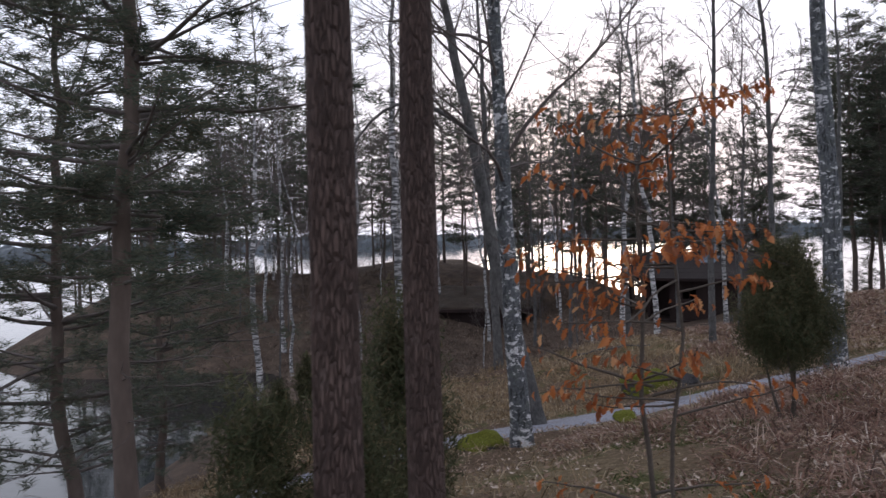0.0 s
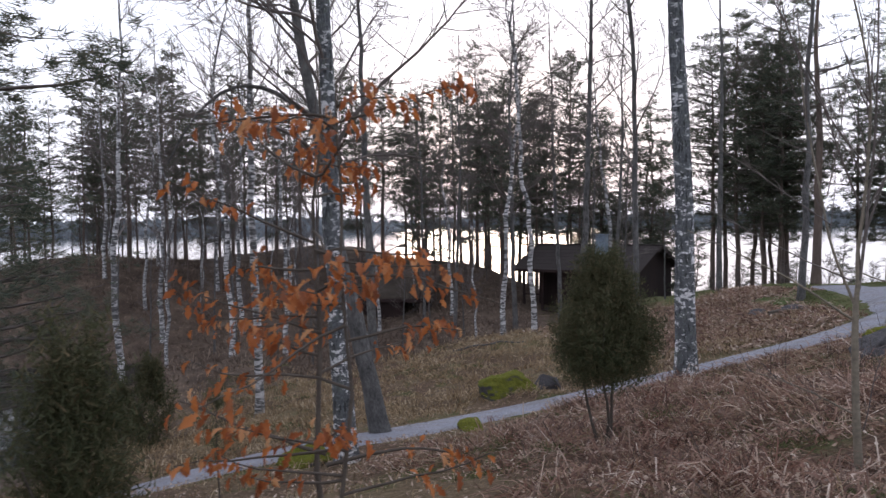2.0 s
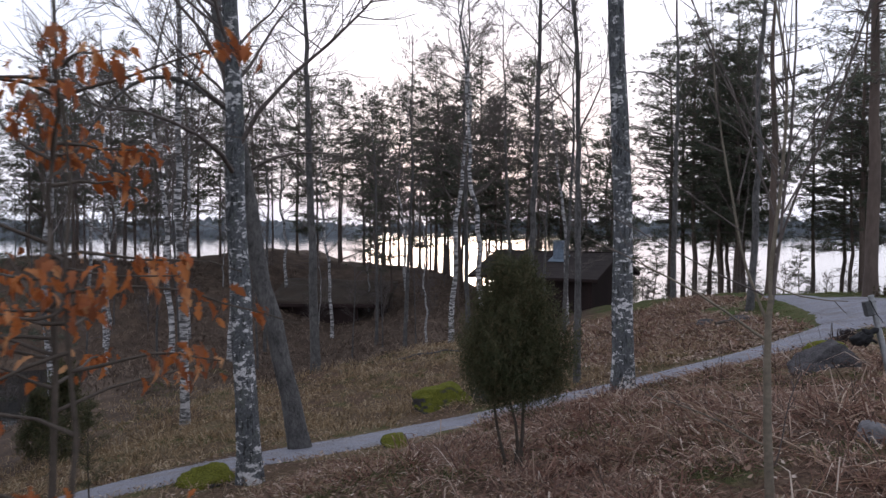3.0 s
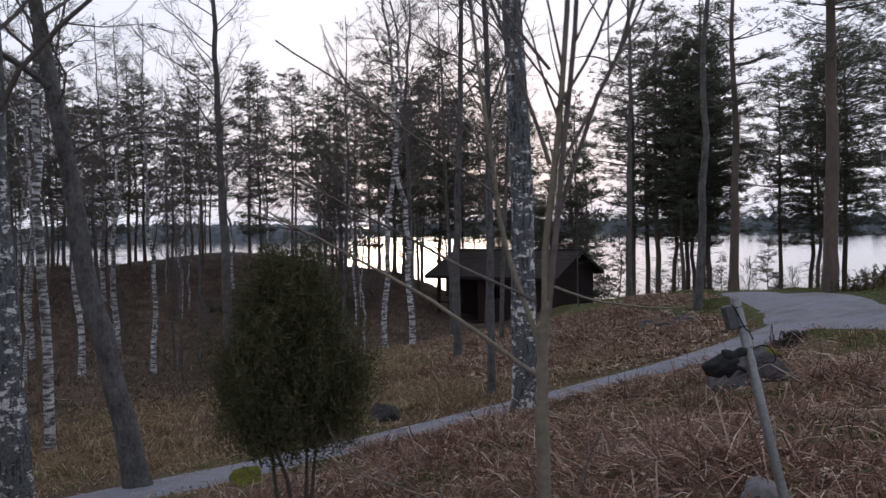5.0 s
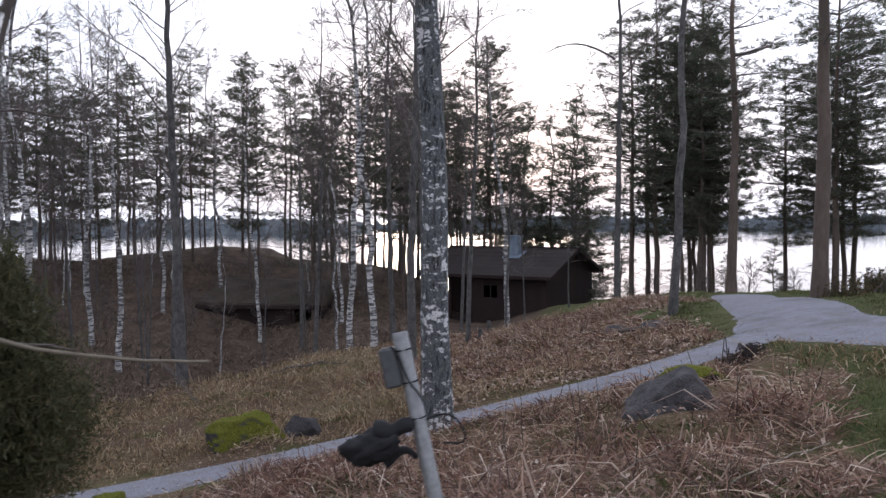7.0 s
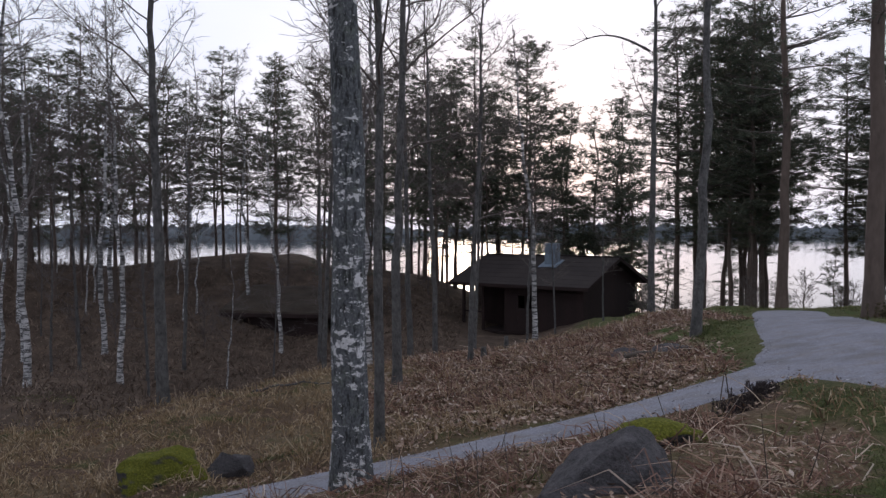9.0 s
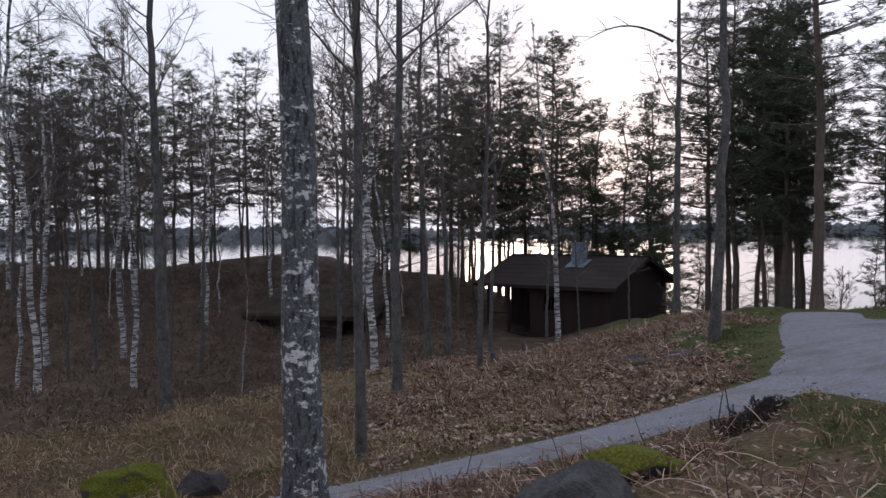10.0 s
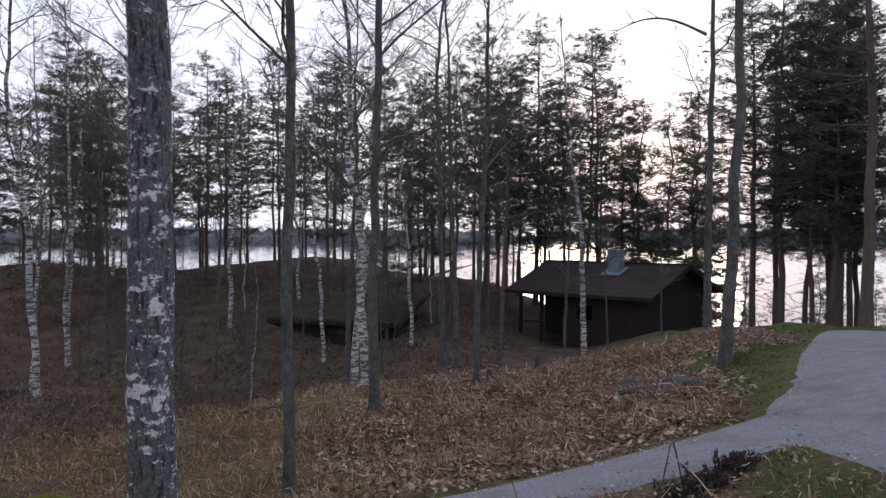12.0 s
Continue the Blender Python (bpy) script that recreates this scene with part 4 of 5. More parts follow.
    part("porch_beam", box_bm((2.6, 0.14, 0.16), Matrix.Translation((1.3, 0.085, EH - 0.085)), 0.01), M_WOOD_DARK, base)
    win = part("window_frame", box_bm((0.8, 0.06, 0.06), Matrix.Translation((3.8, 0.06, 1.18)), 0.005), M_WOOD_DARK, base)
    part("window_bar", box_bm((0.05, 0.05, 0.70), Matrix.Translation((3.8, 0.06, 1.5)), 0.005), M_WOOD_DARK, win)
    # sheet-metal chimney with its flashing
    ch = part("chimney", box_bm((0.62, 0.55, 1.3), Matrix.Translation((4.2, 2.1, EH + RISE * 0.68 + 0.45)), 0.02), M_SHEET, base, "blue-grey sheet-metal chimney")
    part("chimney_cap", box_bm((0.72, 0.65, 0.05), Matrix.Translation((4.2, 2.1, EH + RISE * 0.68 + 1.125)), 0.01), M_SHEET, ch)
    part("flashing", box_bm((1.05, 1.0, 0.03), pose(4.2, 1.98, EH + RISE * 0.64 + 0.17, ang), 0.005), M_SHEET, ch)
    part("corner_board", box_bm((0.18, 0.18, EH), Matrix.Translation((6.93, 0.07, EH / 2)), 0.01), M_WOOD_DARK, base)
    base.matrix_basis = pose(5.0, 49.8, -3.42, 0, 0, -33)
    return tagged(base, "dark tarred log cabin with felt roof and porch by the lake", "cabin")


cabin()


def dugout():
    """Low turf-roofed store set into the foot of the hill."""
    base = new("earth_cellar")
    for x0, x1 in ((-3.3, -0.4), (-0.4, 1.5)):
        part("front_wall", box_bm((x1 - x0 - 0.02, 0.25, 1.7), Matrix.Translation(((x0 + x1) / 2, 0.1, 0.6)), 0.02), M_WOOD_DARK, base)
    part("side_wall", box_bm((0.25, 3.0, 1.7), Matrix.Translation((3.0, 1.6, 0.6)), 0.02), M_WOOD_DARK, base)
    part("back_wall", box_bm((6.0, 0.25, 1.7), Matrix.Translation((0, 3.2, 0.6)), 0.02), M_WOOD_DARK, base)
    for x in (1.6, 2.75):
        part("door_post", box_bm((0.16, 0.16, 1.6), Matrix.Translation((x, 0.02, 0.65)), 0.015), M_WOOD_DARK, base)
    g = grid_geo(np.linspace(-3.5, 3.3, 30), np.linspace(-0.35, 4.2, 18), lambda x, y: 1.45 + 0.22 * (y + 0.35) + 0.05 * np.sin(3 * x) * np.sin(2.4 * y) - 0.02 * x)
    top = g.part("turf_roof", M_TURF, base, "roof of dead grass and turf")
    sol = top.modifiers.new("thickness", 'SOLIDIFY')
    sol.thickness = 0.22
    part("roof_edge", box_bm((6.7, 0.08, 0.2), Matrix.Translation((-0.1, -0.4, 1.32)), 0.01), M_WOOD_DARK, base)
    base.matrix_basis = pose(-3.6, 47.3, gz(-3.6, 47.3) - 0.3, 0, 0, -6)
    return tagged(base, "low turf-roofed earth cellar with a dark open doorway", "earth cellar")


dugout()


# ---- stones ----
def boulder(name, size, seed, mat, x, y, label, sink=0.3, rz=0.0, sub=4):
    bm = bmesh.new()
    rng = random.Random(seed)
    cuts = [(Vector((rng.gauss(0, 1), rng.gauss(0, 1), rng.gauss(0.2, 0.7))).normalized(), rng.uniform(0.30, 0.42)) for _ in range(11 if mat is M_OUTCROP else 4)]
    bmesh.ops.create_icosphere(bm, subdivisions=sub, radius=0.5)
    for v in bm.verts:
        p = v.co.copy()
        for nrm, dist in cuts:
            p -= nrm * max(0.0, p.dot(nrm) - dist)
        k = 1.12 + 0.26 * noise.noise(p * 2.3 + Vector((seed, 0, 0))) - 0.16 * abs(noise.noise(p * 4.5 + Vector((0, seed, 0)))) + 0.07 * noise.noise(p * 12 + Vector((0, 0, seed)))
        v.co = Vector((p.x * size[0], p.y * size[1], p.z * size[2])) * k
    for f in bm.faces:
        f.smooth = True
    ob = part(name, bm, mat)
    ob.matrix_basis = pose(x, y, gz(x, y) + size[2] * (0.5 - sink), 0, 0, rz)
    return tagged(ob, label, "boulder")


boulder("mossy_boulder", (1.08, 0.9, 0.74), 3, M_MOSS, 2.15, 17.5, "rounded boulder covered in yellow-green moss", 0.42, 20, 5)
boulder("boulder", (0.55, 0.5, 0.46), 8, M_OUTCROP, 2.95, 17.75, "small grey stone beside the mossy boulder", 0.3, 60)
boulder("rock_outcrop", (0.98, 1.35, 0.86), 25, M_OUTCROP, 7.22, 12.62, "grey weathered rock with moss on its crown by the path", 0.56, -30, 5)
boulder("rock_outcrop", (0.75, 0.55, 0.34), 6, M_MOSS, 7.68, 13.45, "low moss-covered rock in the bracken", 0.42, 10)
boulder("boulder", (0.75, 0.6, 0.4), 7, M_MOSS, -0.95, 12.15, "mossy stone at the foot of the alder", 0.35, 30)
boulder("boulder", (0.5, 0.42, 0.3), 9, M_MOSS, 1.35, 14.2, "dark stone at the edge of the gravel path", 0.35, 80)
boulder("rock_outcrop", (2.6, 1.7, 0.7), 11, M_OUTCROP, 14.6, 20.8, "mossy low rock on the bank beside the gravel path", 0.35, 35, 5)
boulder("rock_outcrop", (1.6, 1.2, 0.5), 12, M_OUTCROP, 15.8, 22.3, "grey rock slab in the grass bank", 0.4, 80)
boulder("rock_outcrop", (1.3, 0.7, 0.3), 13, M_OUTCROP, 9.6, 21.3, "flat grey rock showing through the leaf litter", 0.52, 15)
boulder("rock_outcrop", (0.8, 0.6, 0.35), 14, M_OUTCROP, 8.9, 22.0, "grey stone half sunk in dead leaves", 0.48, 50)
boulder("boulder", (0.24, 0.26, 0.2), 15, M_ROCK, 5.35, 8.1, "small grey stone in the bracken", 0.35, 50)


# ---- junipers ----
def juniper(seed, h, w, clear, n, label, x, y, stems=5, length=0.085, width=0.013, spiky=0.25):
    rng = np.random.default_rng(seed)
    base = new("juniper_bush")
    for k in range(stems):
        a = 2 * math.pi * k / stems + rng.uniform(-0.4, 0.4)
        g = Geo()
        p = wander((0.05 * math.cos(a), 0.05 * math.sin(a), -0.12), (0.17 * math.cos(a), 0.17 * math.sin(a), 1), h * rng.uniform(0.6, 0.85), 8, rng, 0.05, 0.09)
        g.tube(p, np.linspace(0.022, 0.005, 8), 6)
        g.part("stem", M_OAK_STEM, base)
    sh = max(180, n // 70)
    u = rng.uniform(0, 1, sh) ** 0.85
    ang = rng.uniform(0, 2 * math.pi, sh)
    prof = np.sin(np.pi * np.clip(0.10 + 0.90 * u, 0, 1) ** 0.62) ** 0.95
    rad = 0.5 * w * prof * rng.uniform(0.35, 1.0, sh) * (1 + 0.16 * np.sin(3 * ang + 5 * u) + 0.16 * np.sin(7 * ang - 9 * u) + 0.25 * (rng.uniform(0, 1, sh) > 0.88))
    z0 = clear + (h - clear) * u
    # each shoot is a spire of short needles
    m = max(4, n // sh)
    t = rng.uniform(0, 1, (sh, m))
    ln = (0.16 + spiky * rng.uniform(0, 1, sh))[:, None]
    out = np.stack([np.cos(ang), np.sin(ang)], 1)
    cx = rad[:, None] * out[:, :1] + t * ln * 0.35 * out[:, :1]
    cy = rad[:, None] * out[:, 1:] + t * ln * 0.35 * out[:, 1:]
    cz = z0[:, None] + t * ln - 0.12
    thin = 0.075 * (1 - 0.75 * t)
    c = np.stack([cx, cy, cz], -1).reshape(-1, 3) + rng.normal(0, 1, (sh * m, 3)) * thin.reshape(-1, 1)
    d = rng.normal(0, 0.75, c.shape) + np.array([0, 0, 0.75])
    d /= np.linalg.norm(d, axis=1)[:, None]
    s = np.cross(d, rng.normal(0, 1, c.shape))
    s /= np.linalg.norm(s, axis=1)[:, None]
    g = Geo()
    g.blades(c, d, length * rng.uniform(0.6, 1.3, len(c)), width * rng.uniform(0.7, 1.3, len(c)), s)
    tagged(g.part("foliage", M_JUNIPER, base, "", False), kind="stuff")
    base.matrix_basis = pose(x, y, gz(x, y))
    return tagged(base, label, "juniper", "junipers on the slope")


juniper(51, 1.78, 0.86, 0.72, 80000, "egg-shaped dark green juniper on bare brown stems", 2.62, 9.30, 4, 0.058, 0.008, 0.3)
juniper(52, 1.38, 0.52, 0.12, 15000, "ragged upright juniper with spiky shoots", -0.95, 5.35, 4, 0.07, 0.010, 0.4)
juniper(53, 1.08, 0.40, 0.1, 11000, "narrow dark juniper behind the pine", -1.03, 4.26, 3, 0.06, 0.009, 0.4)
juniper(54, 1.15, 0.5, 0.1, 8000, "low bushy juniper under the pines", -1.52, 4.1, 4, 0.07, 0.010, 0.3)
juniper(55, 1.9, 0.85, 0.1, 7000, "dark columnar juniper down by the hollow", -5.3, 17.8, 3, 0.1, 0.02)
juniper(56, 1.3, 0.8, 0.1, 6000, "low dark juniper beside the birch", -6.6, 19.5, 3, 0.1, 0.02)


def spruce_sapling(seed, h, x, y):
    rng = np.random.default_rng(seed)
    base = new("spruce_sapling")
    g = Geo()
    p = trunk_line(h, (0.01, 0), rng, 8, 0.006)
    g.tube(p, np.linspace(0.013, 0.003, 8), 6)
    g.part("stem", M_OAK_STEM, base)
    f, br = Geo(), Geo()
    for k in range(30):
        u = rng.uniform(0.35, 1.0)
        a = rng.uniform(0, 2 * math.pi)
        path = wander(at_height(p, u * h), (math.cos(a), math.sin(a), 0.35), 0.30 * (1.15 - u) + 0.05, 4, rng, 0.03, 0.1)
        br.tube(path, (0.004, 0.003, 0.002, 0.001), 3, False)
        c = np.repeat(path, 9, 0) + rng.normal(0, 0.012, (36, 3))
        tufts(f, c, rng, 2, 0.05, 0.006, 0.3)
    tagged(br.part("branch_tips", M_OAK_STEM, base), kind="stuff")
    tagged(f.part("foliage", M_JUNIPER, base, "", False), kind="stuff")
    base.matrix_basis = pose(x, y, gz(x, y))
    return tagged(base, "small thin spruce sapling in the dry grass", "sapling")


spruce_sapling(58, 1.35, -1.45, 9.63)


# ---- young oak that keeps its orange leaves ----
def oak_leaf(seed):
    rng = np.random.default_rng(seed)
    n = 8
    t = np.linspace(0, 1, n)
    lobes = np.array([0.04, 0.16, 0.10, 0.26, 0.17, 0.30, 0.16, 0.0]) * rng.uniform(0.85, 1.15, n)
    curl = rng.uniform(0.7, 1.7)
    mid = np.column_stack([t, np.zeros(n), -curl * t * t * 0.6])
    fold = rng.uniform(0.5, 1.3)
    v = np.vstack([mid, mid + np.column_stack([np.zeros(n), lobes, lobes * fold]), mid + np.column_stack([np.zeros(n), -lobes, lobes * fold])])
    f = []
    for k in range(n - 1):
        f += [(k, k + 1, n + k + 1, n + k), (k, 2 * n + k, 2 * n + k + 1, k + 1)]
    g = Geo()
    g.add(v, f)
    me = g.mesh("leaf")
    me.materials.append(M_LEAF_ONE)
    return me


def leaf_material():
    m, n, l, b = material("oak_leaf", 0.55, 0, 0.3)
    oi = n.new("ShaderNodeObjectInfo")
    c = ramp(n, l, oi.outputs["Random"], [(0.0, (0.16, 0.042, 0.018)), (0.4, (0.36, 0.095, 0.026)), (0.75, (0.50, 0.16, 0.045)), (1.0, (0.66, 0.38, 0.20))])
    f = noise_node(n, l, 6, 4)
    c = mix(n, l, 0.35, c, ramp(n, l, f, [(0.3, (0.15, 0.045, 0.02)), (0.7, (0.55, 0.20, 0.06))]))
    l.new(c, b.inputs["Base Color"])
    tr = n.new("ShaderNodeBsdfTranslucent")
    l.new(c, tr.inputs["Color"])
    ms = n.new("ShaderNodeMixShader")
    ms.inputs[0].default_value = 0.4
    l.new(b.outputs[0], ms.inputs[1])
    l.new(tr.outputs[0], ms.inputs[2])
    l.new(ms.outputs[0], n["Material Output"].inputs["Surface"])
    return m


M_LEAF_ONE = leaf_material()


def young_oak(x, y):
    rng = np.random.default_rng(61)
    base = new("oak_sapling")
    leaves = [oak_leaf(k) for k in range(4)]
    base.matrix_basis = pose(x, y, gz(x, y))
    spots = []
    for (ox, oy, h, r, lx) in ((0.0, 0.0, 2.95, 0.018, 0.0), (0.10, -0.16, 2.6, 0.015, 0.02)):
        p = trunk_line(h, (lx, 0), rng, 12, 0.018) + np.array([ox, oy, 0])
        g = Geo()
        g.tube(p, np.linspace(r, 0.004, 12), 9)
        stem = g.part("stem", M_OAK_STEM, base)
        for k in range(24 if ox == 0 else 15):
            z = rng.uniform(0.85, 2.5)
            a = rng.uniform(0, 2 * math.pi)
            ln = rng.uniform(0.4, 1.0) * (1.2 - 0.45 * z / h)
            path = wander(at_height(p, z), (math.cos(a), math.sin(a), rng.uniform(-0.05, 0.4)), ln, 7, rng, 0.01, 0.14)
            g = Geo()
            g.tube(path, np.linspace(0.0075, 0.002, 7), 5)
            g.part("branch", M_OAK_STEM, stem)
            for c in range(rng.integers(4, 7)):
                q = rng.uniform(0.45, 1.0)
                ctr = np.array([np.interp(q, np.linspace(0, 1, 7), path[:, i]) for i in range(3)])
                for _ in range(rng.integers(2, 6)):
                    spots.append((ctr + rng.normal(0, 1, 3) * np.array([0.05, 0.05, 0.025]), a))
    for a, z, ln in ((0.35, 0.42, 0.6), (2.7, 0.35, 0.65), (0.1, 0.95, 0.6), (3.3, 1.0, 0.7)):
        path = wander((0.0, 0.0, z), (math.cos(a), math.sin(a) * 0.5, 0.22), ln, 8, rng, -0.01, 0.09)
        g = Geo()
        g.tube(path, np.linspace(0.010, 0.003, 8), 6)
        g.part("branch", M_OAK_STEM, base)
        for q in path[4:]:
            for _ in range(3):
                spots.append((q + rng.normal(0, 1, 3) * np.array([0.05, 0.05, 0.03]), a))
    rng.shuffle(spots := [(*s0, s1) for s0, s1 in spots])
    for k, (cx, cy, cz, a) in enumerate(spots[:300]):
        c = (cx, cy, cz)
        o = new("leaf", leaves[k % 4])
        o.parent = base
        s = rng.uniform(0.032, 0.064)
        o.matrix_basis = Matrix.LocRotScale(Vector(c), Euler((rng.uniform(-1.0, 1.0), rng.uniform(0.0, 1.1), a + rng.normal(0, 0.9))), Vector((s, s, s)))
    g = Geo()
    for cx, cy, cz, a in spots[300:]:
        m = Euler((rng.uniform(-1.0, 1.0), rng.uniform(0.0, 1.1), a + rng.normal(0, 0.9))).to_matrix()
        co = np.array([v.co for v in leaves[len(g.v) % 4].vertices]) * rng.uniform(0.032, 0.064)
        g.add(co @ np.array(m).T + np.array((cx, cy, cz)), [tuple(f.vertices) for f in leaves[0].polygons])
    tagged(g.part("further_leaves", M_OAK_LEAF, base), kind="stuff")
    return tagged(base, "twin-stemmed young oak with withered orange leaves", "oak sapling")


young_oak(0.56, 4.47)


# ---- rowan with pale smooth stems beside the trail ----
def rowan(x, y):
    rng = np.random.default_rng(63)
    base = new("rowan_tree")
    g = Geo()
    trunk = np.array([(-0.02, 0, -0.2), (-0.03, 0, 0.1), (-0.05, 0, 0.5), (-0.06, 0, 0.95), (-0.055, 0.0, 1.2), (-0.04, 0.0, 1.36)])
    g.tube(trunk, (0.034, 0.030, 0.026, 0.024, 0.020, 0.016), 14)
    g.part("trunk", M_ROWAN, base)
    # start, direction, length, radius, bark, side twigs
    stems = (((-0.06, 0, 1.18), (-0.34, 0.05, 1), 2.2, 0.0135, M_ROWAN, 8), ((-0.045, 0, 1.32), (0.03, 0.06, 1), 2.9, 0.0175, M_ROWAN, 10),
             ((-0.035, 0, 1.30), (0.13, -0.06, 1), 2.7, 0.0155, M_TWIG, 10), ((-0.01, 0.01, 1.62), (0.27, 0.12, 1), 2.2, 0.012, M_TWIG, 8),
             ((-0.02, 0.02, 1.86), (-0.30, 0.15, 1), 1.8, 0.010, M_TWIG, 8), ((0.02, -0.01, 1.86), (0.48, 0.12, 0.85), 1.3, 0.0085, M_TWIG, 7),
             ((-0.06, 0, 1.08), (-0.93, 0.12, 0.72), 1.3, 0.0115, M_ROWAN, 5), ((-0.04, 0, 1.42), (1.0, 0.15, -0.22), 0.55, 0.0065, M_ROWAN, 3),
             ((-0.08, 0.02, 1.36), (-0.80, 0.2, 0.50), 1.1, 0.0075, M_TWIG, 5), ((-0.22, 0.02, 1.75), (-0.75, 0.1, 0.55), 1.0, 0.006, M_TWIG, 5),
             ((-0.25, 0.02, 1.95), (0.30, 0.2, 0.9), 1.2, 0.007, M_TWIG, 5), ((0.0, 0.0, 2.05), (0.55, -0.1, 0.8), 1.3, 0.008, M_TWIG, 6),
             ((-0.02, 0.0, 2.2), (-0.65, 0.1, 0.7), 1.3, 0.008, M_TWIG, 6), ((-0.06, 0.0, 0.42), (-0.93, 0.1, 0.42), 0.8, 0.008, M_ROWAN, 4), ((0.0, 0.0, 0.3), (0.3, 0.05, 0.9), 0.6, 0.006, M_TWIG, 2))
    tw = Geo()
    for p0, d, ln, r, bark, kids in stems:
        path = wander(p0, d, ln, 14, rng, 0.012 if d[2] > 0.6 else -0.002, 0.05)
        g = Geo()
        g.tube(path, np.linspace(0.8 * r, max(0.003, 0.25 * r), 14), 8)
        g.part("branch", bark, base)
        for _ in range(kids):
            k = rng.uniform(0.2, 0.95)
            q = np.array([np.interp(k, np.linspace(0, 1, 14), path[:, i]) for i in range(3)])
            dd = (path[-1] - path[0]) / ln + rng.normal(0, 0.38, 3) + np.array([0, 0, 0.15])
            tp = wander(q, dd, min(0.7, ln * rng.uniform(0.12, 0.34)), 7, rng, 0.02, 0.09)
            tw.tube(tp, np.linspace(max(0.0032, r * 0.34), 0.0018, 7), 5)
    tagged(tw.part("twig_growth", M_TWIG, base), kind="stuff")
    base.matrix_basis = pose(x, y, gz(x, y))
    return tagged(base, "bare pale-stemmed rowan with spreading thin branches", "rowan")


rowan(3.97, 6.72)


# ---- leaning steel post with a box and a black cloth hanging from it ----
def marker_post():
    base = new("leaning_post")
    foot, top = Vector((5.14, 7.12, gz(5.14, 7.12) - 0.25)), Vector((4.84, 7.24, 1.55))
    ax = (top - foot).normalized()
    L = (top - foot).length
    g = Geo()
    k = np.arange(14) * 2 * np.pi / 14
    outer, inner = 0.0205, 0.017
    prof = [(0, outer), (L * 0.5, outer), (L - 0.002, outer), (L, outer - 0.002), (L, inner), (L - 0.12, inner)]
    v = np.array([(r * math.cos(a), r * math.sin(a), z) for z, r in prof for a in k])
    i, j = np.meshgrid(np.arange(len(prof) - 1), np.arange(14), indexing="ij")
    g.add(v, np.stack([i * 14 + j, i * 14 + (j + 1) % 14, (i + 1) * 14 + (j + 1) % 14, (i + 1) * 14 + j], -1).reshape(-1, 4))
    g.part("pipe", M_STEEL, base, "galvanised steel pipe")
    part("switch_box", box_bm((0.045, 0.05, 0.105), Matrix.Translation((-0.042, 0.0, L - 0.085)), 0.006), M_GREYBOX, base, "small weathered grey plastic box")
    for z in (L - 0.045, L - 0.13, L - 0.225):
        g = Geo()
        a = np.linspace(0, 2 * np.pi, 17)
        g.tube(np.column_stack([0.0222 * np.cos(a), 0.0222 * np.sin(a), z + 0.002 * np.sin(a)]), np.full(17, 0.0022), 5, False)
        g.part("strap", M_BLACK, base)
    g = Geo()
    t = np.linspace(0, 1, 16)
    g.tube(np.column_stack([-0.03 + 0.055 * t, -0.024 + 0.0 * t, L - 0.03 - 0.17 * t + 0.01 * np.sin(9 * t)]), np.full(16, 0.003), 6)
    g.part("cable", M_BLACK, base)
    g = Geo()
    g.tube(np.column_stack([0.02 + 0.075 * np.sin(np.pi * t) + 0.03 * t, -0.01 + 0.02 * t, L - 0.235 - 0.085 * t + 0.02 * np.sin(7 * t)]), np.full(16, 0.0028), 6)
    g.part("cable", M_BLACK, base)
    base.matrix_basis = Matrix.Translation(foot) @ Vector((0, 0, 1)).rotation_difference(ax).to_matrix().to_4x4()
    return tagged(base, "leaning galvanised steel post with a small grey box", "post"), foot, ax, L


POST, FOOT, AX, PL = marker_post()


def hung_cloth(place):
    """Limp black bag tied to the post: a crumpled pouch with a twisted neck."""
    base = new("black_bag")
    bm = bmesh.new()
    bmesh.ops.create_icosphere(bm, subdivisions=4, radius=1)
    for v in bm.verts:
        p = v.co.copy()
        k = 1.12 + 0.30 * noise.noise(p * 1.7 + Vector((4, 1, 2))) - 0.42 * abs(noise.noise(p * 3.1 + Vector((1, 5, 2)))) + 0.08 * noise.noise(p * 10) + 0.35 * max(0.0, -p.x - 0.6)
        v.co = Vector((p.x * 0.066 - 0.105, p.y * 0.042, p.z * 0.048 - 0.055 + 0.25 * p.x * 0.066)) * 1.0
        v.co += Vector((p.x * 0.066, p.y * 0.042, p.z * 0.048)) * (k - 1)
    for f in bm.faces:
        f.smooth = True
    part("pouch", bm, M_BLACK, base)
    rng = np.random.default_rng(9)
    g = Geo()
    t = np.linspace(0, 1, 10)
    g.tube(np.column_stack([0.0 - 0.10 * t, 0.0 * t - 0.005, 0.0 - 0.018 * t + 0.006 * np.sin(8 * t)]), 0.016 + 0.014 * t + 0.003 * np.sin(11 * t), 9)
    g.part("neck", M_BLACK, base)
    g = Geo()
    g.tube(np.column_stack([0.01 - 0.085 * t, 0.02 + 0.0 * t, -0.09 + 0.02 * np.sin(4 * t)]), 0.008 + 0.008 * t, 7)
    g.part("strap", M_BLACK, base)
    base.matrix_basis = Matrix.Translation(place)
    return tagged(base, "crumpled black bag tied to the steel post", "bag")


hung_cloth(FOOT + AX * (PL - 0.245) + Vector((-0.016, -0.01, 0.0)))


